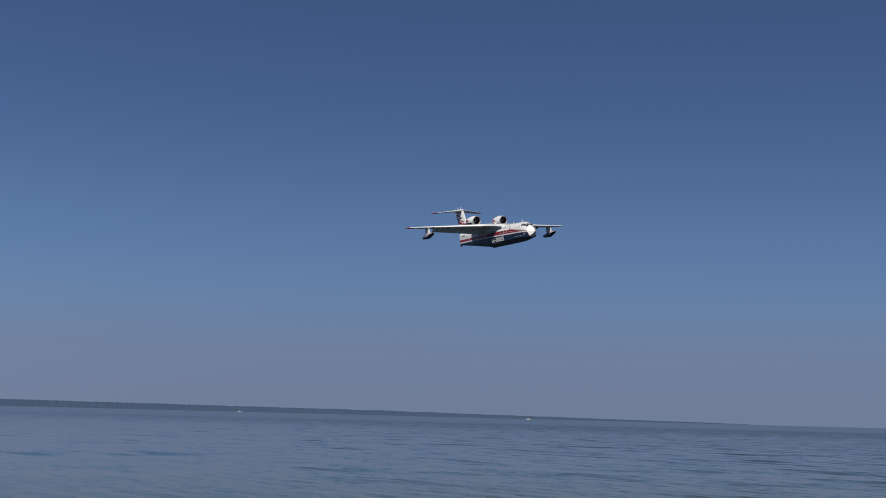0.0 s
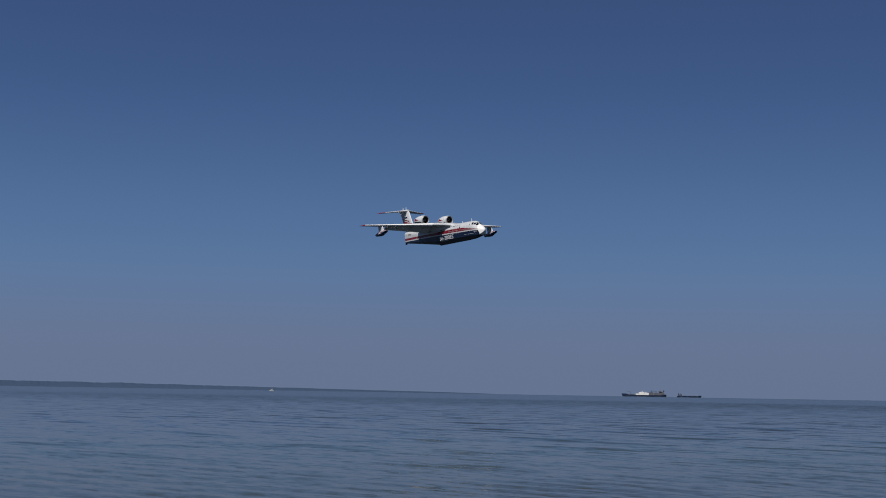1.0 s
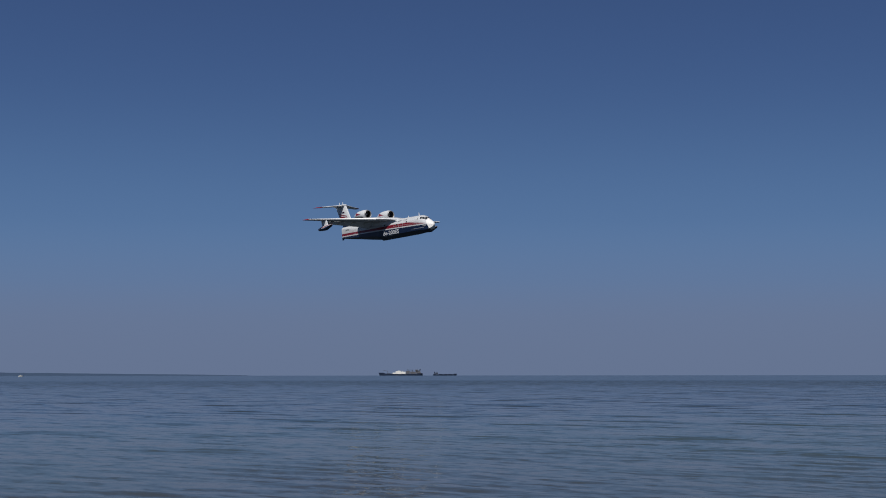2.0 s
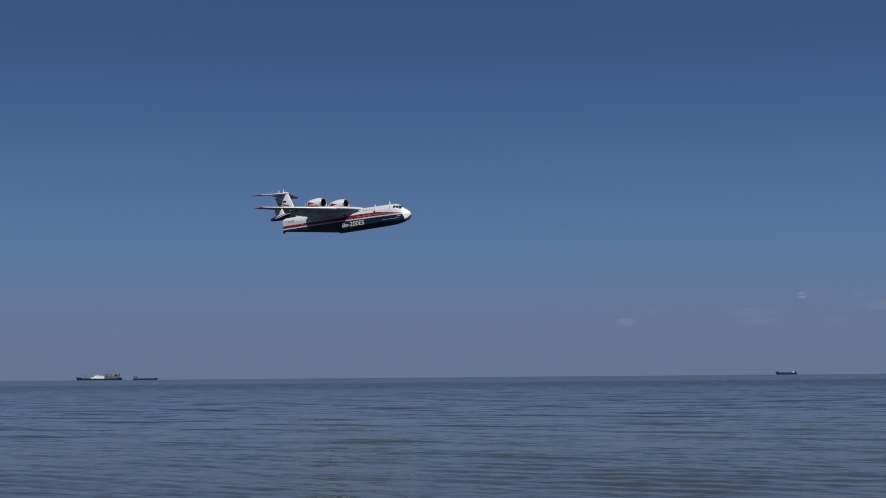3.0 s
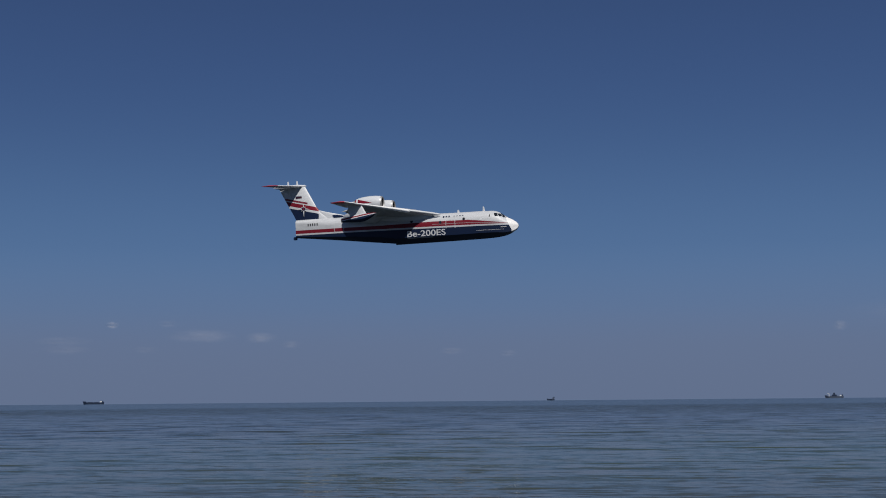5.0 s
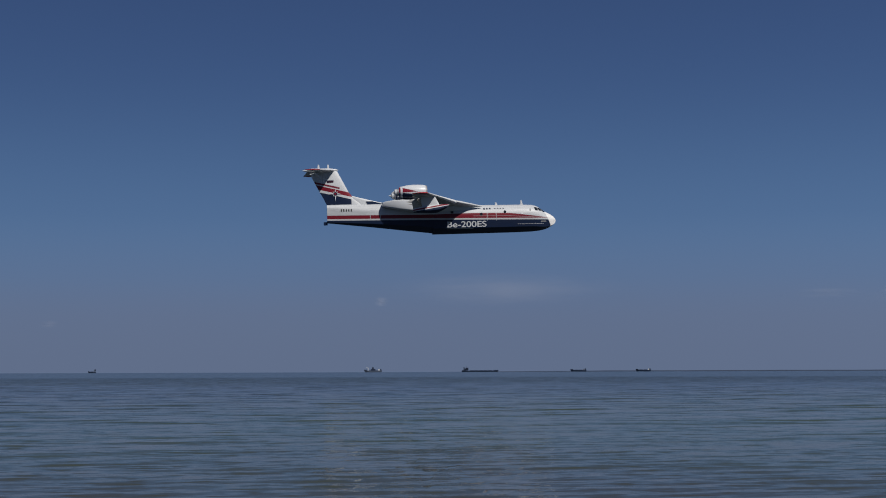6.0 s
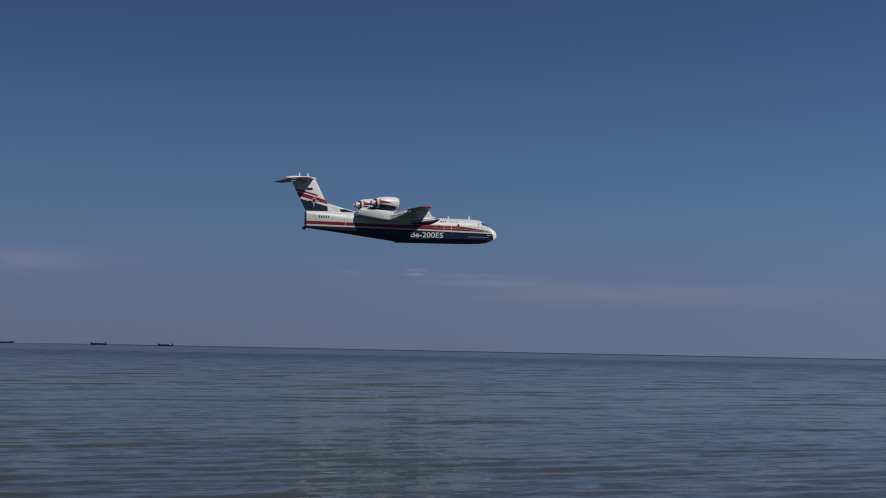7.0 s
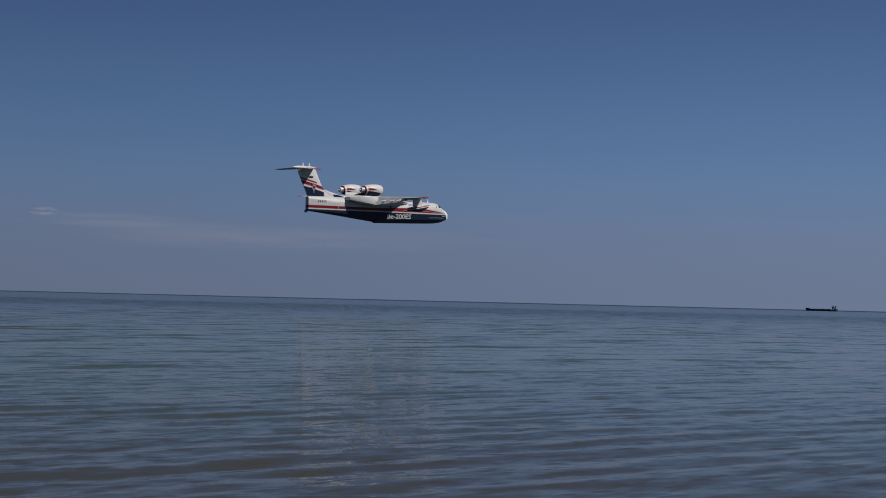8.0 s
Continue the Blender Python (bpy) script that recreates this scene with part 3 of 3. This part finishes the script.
def make_float(s):
    y = 12.55 * s
    loops = []
    for u in np.linspace(0, 1, 16):
        x = 0.2 - 4.25 * u
        w = 0.42 * (max(0.0, math.sin(math.pi * min(1, u * 1.15 + 0.02) ** 0.6)) ** 0.6 if u < 0.6 else 1.0 - 1.6 * (u - 0.6) ** 1.3) + 0.02
        top = 2.98 + 0.12 * math.sin(math.pi * u) - 0.45 * u
        bot = 2.86 - 0.85 * min(1, (u / 0.35)) ** 0.6 + (0.0 if u < 0.55 else 0.30 * (u - 0.55)) - 0.10 * u
        zc = bot + 0.35 * (top - bot)
        loops.append([(x, y, bot), (x, y + w, zc), (x, y + w * 0.95, (zc + top) / 2), (x, y + w * 0.55, top - 0.03), (x, y, top), (x, y - w * 0.55, top - 0.03), (x, y - w * 0.95, (zc + top) / 2), (x, y - w, zc)])
    f = part("wing_float", rings(loops), M_FLOAT, plane, "navy wing float with red stripe", 30)
    st = (((-0.9, y, 2.85), (-3.0, y, 2.75), 0.10), ((-1.5, y, 4.0), (-3.2, y, 4.0), 0.12))
    part("float_strut", surface(st, up=(0, 1, 0)), M_WHITE, f, "white float pylon")


make_float(-1)
make_float(1)


def on_hull(pts_loops, s, lift=0.014):
    """A thin marking from x-z outlines, lying on the hull's side."""
    bm = bmesh.new()
    for pts in pts_loops:
        vs = [bm.verts.new((x, s * (side_y(x, z) + lift), z)) for x, z in pts]
        bm.faces.new(vs)
    return bm


def strip(x0, x1, z0, z1, n=1, m=1):
    xs, zs = np.linspace(x0, x1, n + 1), np.linspace(z0, z1, m + 1)
    return [[(a, c), (b, c), (b, d), (a, d)] for a, b in zip(xs, xs[1:]) for c, d in zip(zs, zs[1:])]


def make_markings():
    cu = bpy.data.curves.new("type_lettering", "FONT")
    cu.body, cu.size, cu.offset = "Be-200ES", 1.04, 0.012
    tmp = new("type_lettering", cu)
    bpy.context.view_layer.update()
    me = bpy.data.meshes.new_from_object(tmp.evaluated_get(bpy.context.evaluated_depsgraph_get()))
    bpy.data.objects.remove(tmp)
    xs = [v.co.x for v in me.vertices]
    k = 4.95 / (max(xs) - min(xs))
    for v in me.vertices:
        x, z = 1.12 + (v.co.x - min(xs)) * k, 0.80 + v.co.y
        v.co = (x, -(side_y(x, z) + 0.016), z)
    me.materials.append(M_WHITE)
    ob = new("type_lettering", me)
    ob.parent = fuselage
    ob["label"] = "white block lettering on the navy hull"
    part("lettering_underline", on_hull(strip(1.1, 4.4, 0.60, 0.66, 6), -1), M_WHITE, fuselage)
    part("spray_line", on_hull(strip(10.0, 13.4, 1.03, 1.06, 8), -1), M_WHITE, fuselage)
    for i in range(5):
        x = -12.15 + i * 0.31
        part("registration_bar", on_hull(strip(x, x + 0.15, 3.08, 3.40, 1, 3), -1), M_DARK, fuselage)
    for i in range(3):
        x = 5.75 + i * 0.36
        part("inscription_bar", on_hull(strip(x, x + 0.20, 2.94, 3.16, 1, 3), -1), M_NAVY, fuselage)
    for i in range(4):
        x = 7.1 + i * 0.36
        part("inscription_bar", on_hull(strip(x, x + 0.22, 3.03, 3.11, 1, 2), -1), M_NAVY, fuselage)
    part("inscription_bar", on_hull(strip(13.05, 13.75, 1.30, 1.38, 4), -1), M_GREY, fuselage)
    part("cabin_window", on_hull(strip(11.64, 11.76, 2.68, 2.98, 1, 3), -1), M_DARK, fuselage, "narrow dark window slot")
    # door outlines
    for s in (-1, 1):
        for x0, x1, z0, z1 in ((6.15, 7.35, 1.55, 2.98), (-8.5, -7.2, 2.0, 3.25)):
            t = 0.05
            lines = strip(x0, x0 + t, z0, z1, 1, 8) + strip(x1 - t, x1, z0, z1, 1, 8) + strip(x0, x1, z1 - t, z1, 2)
            part("door_outline", on_hull(lines, s), M_WHITE, fuselage, "painted door outline")
        for x, z in ((5.45, 2.38), (8.45, 2.62), (10.6, 2.45)):
            part("cabin_window", on_hull([[(x + 0.17 * math.cos(a), z + 0.19 * math.sin(a)) for a in np.linspace(0, 2 * math.pi, 10, endpoint=False)]], s, 0.018), M_GLASS if x != 10.6 else M_WHITE, fuselage, "small round cabin window")
        for x, z, r in ((1.75, 2.72, 0.2), (-0.5, 2.24, 0.07), (0.6, 2.24, 0.07), (-4.6, 2.32, 0.07)):
            part("hull_port", on_hull([[(x + r * math.cos(a), z + r * math.sin(a)) for a in np.linspace(0, 2 * math.pi, 12, endpoint=False)]], s, 0.018), M_DARK, fuselage, "dark round opening in the hull side")
    for x, h in ((7.55, 0.36), (10.8, 0.6)):
        z = section(x)[0] - 0.03
        part("blade_antenna", surface([((x + 0.16, 0, z), (x - 0.16, 0, z), 0.2), ((x + 0.02, 0, z + h), (x - 0.13, 0, z + h), 0.2)], up=(0, 1, 0), n=5), M_WHITE, fuselage, "white blade antenna")


make_markings()

# ---- things afar ----
# dark, rust and grey ship paints are blued: distance haze put into the colour
M_SHIP_DARK_HAZED, M_SHIP_RUST_HAZED = plain("ship_hull_dark_hazed", (0.010, 0.022, 0.052)), plain("ship_hull_rust_hazed", (0.085, 0.088, 0.105))
M_SHIP_WHITE, M_SHIP_GREY_HAZED = plain("ship_white", (0.66, 0.66, 0.64)), plain("ship_grey_hazed", (0.06, 0.08, 0.125))
M_SHIP_PALE = plain("ship_pale_grey", (0.20, 0.23, 0.29))
M_SHIP_GLASS = plain("ship_windows", (0.02, 0.022, 0.026), 0.2, 0.05)


def afloat(az, d, turn=0.0):
    """Pose on the water, d metres out, broadside on."""
    return pose(d * math.sin(radians(az)), d * math.cos(radians(az)), 0, 0, 0, -az + turn)


def ship_hull(L, beam, fb, sheer):
    """Lofted hull, bow towards +x, with a raised bow and a rounded stern."""
    loops = []
    for u in np.linspace(0, 1, 22):
        x = L * (u - 0.5)
        w = beam / 2 * min(1, (u / 0.08) ** 0.5 if u < 0.08 else 1, max(0.02, (1 - u) / 0.16) ** 0.7 if u > 0.84 else 1) + 0.05
        top = fb * (1 + (0.35 if u < 0.12 else 0)) + (sheer if u > 0.9 else 0) + fb * 0.25 * max(0, (u - 0.75) / 0.25)
        rake = max(0, u - 0.9) * 10 * fb * 0.7
        loops.append([(x, -w * 0.75, -1.0), (x, -w * 0.92, 0.2), (x + rake, -w, top), (x + rake, w, top), (x, w * 0.92, 0.2), (x, w * 0.75, -1.0)])
    return rings(loops)


def make_ship(label, az, d, L, bow_right=True, fb=4.5, beam=None, hull=None, house=None, tiers=3, hatches=4, cranes=0, mast=9.0, cover=None, kind="cargo_ship", boxes=()):
    beam, hull, house = beam or L * 0.14 + 2, hull or M_SHIP_DARK_HAZED, house or M_SHIP_GREY_HAZED
    ob = tagged(new(kind), label, "ship", "ships at anchor")
    h = part("hull", ship_hull(L, beam, fb, fb * 0.45), hull, ob, "", 30)
    hl = L * 0.12 + 3
    x0 = -L * 0.46
    z = fb * 1.2
    for i in range(tiers):
        in_ = i * hl * 0.07
        part("deckhouse", block(x0 + in_, x0 + hl - in_, -beam * 0.4 + in_ * 0.4, beam * 0.4 - in_ * 0.4, z - 0.1, z + 2.8, 0.12), house, ob, "superstructure deck")
        n = max(3, int(hl / 2.6))
        for j in range(n):
            xa = x0 + in_ + 0.6 + (hl - 2 * in_ - 1.2) * j / n
            part("cabin_window", block(xa, xa + 0.9, -beam * 0.4 + in_ * 0.4 - 0.06, -beam * 0.4 + in_ * 0.4 + 0.02, z + 1.3, z + 2.1), M_SHIP_GLASS, ob)
        z += 2.8
    part("bridge", block(x0 + hl * 0.45, x0 + hl * 0.95, -beam * 0.48, beam * 0.48, z - 0.1, z + 2.6, 0.12), house, ob, "wheelhouse")
    part("bridge_window", block(x0 + hl * 0.94, x0 + hl * 0.965, -beam * 0.42, beam * 0.42, z + 1.1, z + 2.1), M_SHIP_GLASS, ob)
    part("funnel", rings([[(x0 + hl * 0.16 + 1.5 * math.cos(a) - 0.1 * k, 1.1 * math.sin(a), z - 0.2 + 1.1 * k) for a in np.linspace(0, 2 * math.pi, 12, endpoint=False)] for k in range(5)]), M_SHIP_DARK_HAZED, ob, "dark funnel")
    m = part("mast", rings([[(x0 + hl * 0.6 + 0.3 * math.cos(a) * (1 - 0.1 * k), 0.3 * math.sin(a), z + 2.4 + mast * 0.12 * k) for a in np.linspace(0, 2 * math.pi, 8, endpoint=False)] for k in range(5)]), M_SHIP_GREY_HAZED, ob)
    part("radar_bar", block(x0 + hl * 0.6 - 1.4, x0 + hl * 0.6 + 1.4, -0.2, 0.2, z + 2.4 + mast * 0.34, z + 2.8 + mast * 0.34), M_SHIP_GREY_HAZED, m)
    span = (x0 + hl + L * 0.03, L * 0.36)
    for i in range(hatches):
        a = span[0] + (span[1] - span[0]) * i / hatches
        b = span[0] + (span[1] - span[0]) * (i + 0.86) / hatches
        part("hatch_cover", block(a, b, -beam * 0.36, beam * 0.36, fb - 0.1, fb + 1.5, 0.2), cover or hull, ob)
    for i in range(cranes):
        x = span[0] + (span[1] - span[0]) * (i + 0.93) / max(1, cranes)
        c = part("crane_post", rings([[(x + 0.7 * math.cos(a), 0.7 * math.sin(a), fb + 2.0 * k) for a in np.linspace(0, 2 * math.pi, 10, endpoint=False)] for k in range(5)]), house, ob)
        jib = block(0, L * 0.12, -0.35, 0.35, -0.4, 0.4)
        bmesh.ops.transform(jib, matrix=pose(x, 0, fb + 7.6, 0, -14, 0), verts=jib.verts)
        part("crane_jib", jib, house, c)
    fm = L * 0.43
    part("foremast", rings([[(fm + 0.25 * math.cos(a), 0.25 * math.sin(a), fb * 1.3 + mast * 0.2 * k) for a in np.linspace(0, 2 * math.pi, 8, endpoint=False)] for k in range(4)]), M_SHIP_GREY_HAZED, ob)
    for x_a, x_b, z_a, z_b, mat, name in boxes:
        part(name, block(x_a * L, x_b * L, -beam * 0.38, beam * 0.38, z_a, z_b, 0.3), mat, ob)
    ob.matrix_basis = afloat(az, d, 0 if bow_right else 180)
    return ob


make_ship("long grey dredger with white deck cargo and brown superstructure", -40.40, 4450, 124, False, 5.0, 19, M_SHIP_DARK_HAZED, M_SHIP_RUST_HAZED, 3, 0, 1, 6, kind="dredger",
          boxes=((0.12, 0.20, 4.5, 8.5, M_SHIP_WHITE, "deck_cargo"), (0.0, 0.13, 4.5, 13.0, M_SHIP_WHITE, "deck_cargo"), (-0.10, 0.01, 4.5, 11.0, M_SHIP_WHITE, "deck_cargo"),
                 (-0.20, -0.11, 4.5, 13.5, M_SHIP_RUST_HAZED, "dredge_tower"), (-0.32, -0.21, 4.5, 11.5, M_SHIP_RUST_HAZED, "deckhouse"), (0.24, 0.34, 4.5, 7.0, M_SHIP_GREY_HAZED, "winch_house"),
                 (0.045, 0.06, 12.8, 16.5, M_SHIP_WHITE, "vent_mast"), (-0.045, -0.02, 10.8, 13.2, M_SHIP_WHITE, "deck_cargo"), (-0.165, -0.15, 13.2, 18.5, M_SHIP_GREY_HAZED, "gantry_leg"),
                 (-0.27, -0.255, 11.2, 16.0, M_SHIP_GREY_HAZED, "gantry_leg"), (-0.28, -0.14, 15.6, 16.6, M_SHIP_GREY_HAZED, "gantry_beam"), (-0.40, -0.37, 12.0, 17.0, M_SHIP_WHITE, "vent_mast"), (0.20, 0.23, 4.5, 6.0, M_SHIP_RUST_HAZED, "winch_house")))
make_ship("small dark coaster with low deckhouse at the stern", -38.78, 4450, 67, True, 3.2, 11, tiers=1, hatches=3, mast=5)
make_ship("dark cargo ship with raised bow and pale deckhouse", -15.22, 4500, 56, False, 5.2, 11, tiers=0, hatches=2, house=M_SHIP_WHITE, mast=4)
make_ship("tiny dark fishing vessel far out", 1.56, 4650, 21, False, 3.2, 6, tiers=1, hatches=1, mast=4, kind="fishing_boat")
make_ship("grey workboat with tall midship mast and white house", 11.82, 4400, 48, False, 4.5, 10, M_SHIP_GREY_HAZED, M_SHIP_WHITE, 0, 1, 1, 6, kind="workboat",
          boxes=((-0.12, 0.16, 4.0, 9.5, M_SHIP_DARK_HAZED, "deckhouse"), (-0.02, 0.08, 9.0, 14.5, M_SHIP_DARK_HAZED, "tower")))
make_ship("long low dark barge ship with stern superstructure", 15.78, 4450, 104, True, 3.4, 15, tiers=2, hatches=5, mast=9, house=M_SHIP_DARK_HAZED)
make_ship("dark coaster with rusty deck gear", 19.46, 4500, 44, False, 4.2, 9, tiers=0, hatches=2, house=M_SHIP_RUST_HAZED, mast=6)
make_ship("dark coaster with bright white deckhouse", 21.85, 4500, 41, False, 4.2, 9, tiers=0, hatches=2, house=M_SHIP_WHITE, mast=3)
make_ship("dark bulk carrier with stern bridge and mast", 59.57, 4400, 84, False, 5.0, 14, tiers=2, hatches=4, mast=4, house=M_SHIP_PALE)


def make_boat(az, d, L):
    ob = tagged(new("motorboat"), "small white motorboat with a cabin on the sea", "boat", "motorboats")
    part("hull", ship_hull(L, L * 0.32, L * 0.13, 0.2), M_SHIP_WHITE, ob, "white hull", 30)
    part("cabin", block(-L * 0.2, L * 0.15, -L * 0.11, L * 0.11, L * 0.12, L * 0.34, 0.12), M_SHIP_WHITE, ob, "white cabin")
    part("cabin_window", block(-L * 0.16, L * 0.11, -L * 0.115, L * 0.115, L * 0.2, L * 0.28), M_SHIP_GLASS, ob)
    ob.matrix_basis = afloat(az, d, 20)


make_boat(-54.2, 2300, 7.0)
make_boat(-64.9, 2500, 6.5)


# ---- far shores ----
def shore_height(az):
    return float(np.interp(az, (-84, -72, -60, -53, -48, -46.3, -45.8), (17.5, 17.5, 15, 8.5, 3.8, 1.4, 0.1)))


def make_shore():
    # the woods' base colour holds the blue of the haze before them
    m = plain("hazed_woods", (0.044, 0.070, 0.120), 0.95, 0.1, 0.01)
    m.node_tree.nodes["Principled BSDF"].inputs["Specular IOR Level"].default_value = 0.0
    loops = []
    for az in np.linspace(-84, -45.8, 150):
        d = float(np.interp(az, (-84, -45.8), (3500, 4880)))
        hh = shore_height(az) * 0.6
        a = radians(az)
        loops.append([((d + o) * math.sin(a), (d + o) * math.cos(a), z) for o, z in ((-15, -0.5), (-8, hh * 0.4), (10, hh * 0.8), (60, hh), (90, -0.5))])
    ob = part("backdrop", rings(loops), m)
    tagged(ob, "low wooded coast blue with distance", "coast", kind="structure")
    # uneven canopy along the crest
    loops = []
    for az in np.linspace(-84, -46.1, 900):
        a = radians(az)
        d = float(np.interp(az, (-84, -45.8), (3500, 4880)))
        hh = shore_height(az)
        top = hh * (0.93 + 0.10 * noise.noise((az * 1.1, 3, 0)) + 0.07 * noise.noise((az * 5.0, 9, 0)) + 0.04 * noise.noise((az * 12, 5, 0)))
        wob = 12 * noise.noise((az * 0.7, 1, 4))
        loops.append([((d + o + wob) * math.sin(a), (d + o + wob) * math.cos(a), z) for o, z in ((-75, -0.5), (-55, top * 0.3), (-30, top * 0.62), (-8, top * 0.88), (2, top), (40, top * 0.95), (95, -0.5))])
    ob = part("far_trees", rings(loops), m, None, "", 0)
    tagged(ob, "uneven line of distant trees along the coast", "trees", kind="stuff")
    # thin low coast on the horizon
    loops = []
    for az in np.linspace(14.5, 76, 160):
        a = radians(az)
        hh = 2.9 * min(1, (az - 14.4) / 6) + 0.5 * noise.noise((az * 0.8, 0, 0)) + 0.2
        loops.append([(dd * math.sin(a), dd * math.cos(a), z) for dd, z in ((4925, -0.5), (4930, hh * 0.8), (4945, hh), (4960, -0.5))])
    # haze over the spit is painted in as a bluish base colour
    ob = part("backdrop", rings(loops), plain("hazed_spit", (0.027, 0.041, 0.074), 0.9, 0.3, 0.02))
    tagged(ob, "thin dark spit of land on the horizon", "coast", kind="structure")


make_shore()


# ---- clouds ----
def cloud_material():
    k = Mat("cloud", (0.86, 0.81, 0.79), 1.0)
    v, (x, y, z) = k.object_xyz()
    info = k.n("ObjectInfo")
    off = k.n("VectorMath")
    off.operation = "ADD"
    k.link(v, off.inputs[0])
    comb = k.n("CombineXYZ")
    k.link(k.math("MULTIPLY", info.outputs["Random"], 40.0), comb.inputs[0])
    k.link(comb.outputs[0], off.inputs[1])
    r2 = k.math("ADD", k.math("MULTIPLY", x, x), k.math("MULTIPLY", z, z))
    core = k.math("POWER", k.math("MAXIMUM", k.math("SUBTRACT", 1.0, r2), 0.0), 2.2)
    n = k.n("MapRange")
    for key, val in (("From Min", 0.32), ("From Max", 0.74)):
        n.inputs[key].default_value = val
    k.link(k.noise(1.2, 7, 0.7, off.outputs[0]), n.inputs[0])
    dens = k.math("MULTIPLY", k.math("MULTIPLY", core, n.outputs[0]), info.outputs["Alpha"])
    k.link(dens, k.p.inputs["Alpha"])
    k.p.inputs["Specular IOR Level"].default_value = 0.0
    return k.m


def make_clouds():
    m = cloud_material()
    bm = bmesh.new()
    bmesh.ops.create_uvsphere(bm, u_segments=24, v_segments=14, radius=1)
    for v in bm.verts:
        v.co *= 1 + 0.12 * noise.noise(v.co * 2.3)
    me = bpy.data.meshes.new("cloud")
    bm.to_mesh(me)
    bm.free()
    me.materials.append(m)
    me.polygons.foreach_set("use_smooth", [True] * len(me.polygons))
    # azimuth, elevation, width, height in degrees, density
    for az, el, w, h, dens in ((-21.0, 1.96, 0.7, 0.26, 0.10), (-20.0, 2.33, 0.4, 0.18, 0.040), (-16.3, 2.27, 1.7, 0.26, 0.040), (-16.2, 1.96, 1.5, 0.3, 0.031),
                               (-14.6, 2.85, 0.42, 0.2, 0.15), (-12.6, 2.9, 0.6, 0.2, 0.043), (-11.4, 2.45, 2.0, 0.42, 0.068), (-9.2, 2.38, 1.0, 0.32, 0.08), (-8.1, 2.13, 0.6, 0.24, 0.05),
                               (-13.4, 1.95, 0.8, 0.2, 0.031), (-2.1, 1.85, 0.8, 0.2, 0.043), (0.0, 1.75, 0.6, 0.2, 0.037), (16.7, 3.05, 7.0, 1.0, 0.060), (12.1, 2.6, 0.5, 0.28, 0.096),
                               (31.02, 2.92, 0.95, 0.24, 0.20), (33.3, 2.68, 5.5, 0.45, 0.09), (37.2, 2.25, 10.0, 0.8, 0.10), (28.5, 2.8, 2.0, 0.3, 0.048), (42.5, 2.2, 9.0, 0.7, 0.085)):
        d = 4750
        ob = new("cloud", me)
        ob.matrix_basis = pose(d * math.sin(radians(az)), d * math.cos(radians(az)), EYE + d * math.tan(radians(el)), 0, 0, -az) @ Matrix.Diagonal((d * radians(w) * 0.72, 40, d * radians(h) * 0.72, 1))
        ob.color = (1, 1, 1, dens)
        tagged(ob, "faint small cloud low over the hazy horizon" if w < 3 else "long thin veil of cloud above the horizon", "cloud", "clouds", "")


make_clouds()


def motions():
    rows = ((0, -230.34, 157.86, 30.93, -7.43, 0.19, 4.97), (0.5, -225.44, 179.33, 30.10, -9.58, 0.40, 3.95),
            (1, -221.60, 199.88, 28.65, -10.66, 1.42, 3.65), (1.5, -211.54, 218.13, 27.30, -12.00, 1.73, 2.78),
            (2.8, -147.11, 222.53, 24.15, -12.60, 2.40, 2.60), (3, -134.03, 218.67, 24.14, -12.10, 2.45, 2.54),
            (3.5, -103.11, 208.40, 22.93, -12.07, 2.19, 2.04), (4, -72.33, 201.59, 21.74, -10.98, 2.39, 1.31),
            (4.5, -43.11, 196.48, 20.76, -11.22, 2.01, 1.29),
            (5.8, 35.37, 187.76, 17.73, -9.01, 1.68, 2.37), (6, 47.32, 186.68, 17.21, -8.63, 1.64, 2.28),
            (6.5, 76.26, 184.48, 16.03, -7.61, 1.46, 1.37), (7, 106.92, 182.46, 14.80, -6.22, 1.40, 1.65),
            (7.5, 135.95, 180.18, 13.50, -5.69, 1.77, 1.88), (8, 168.40, 179.80, 12.30, -4.30, 2.10, 2.40))
    walk(plane, [(t, pose(x, y, z + EYE, bank, -pitch, head)) for t, x, y, z, head, pitch, bank in rows])
    walk(water, [(0, pose(0, 0, 0)), (4, pose(0.5, -3.2, 0)), (8, pose(1.0, -6.4, 0))])


motions()
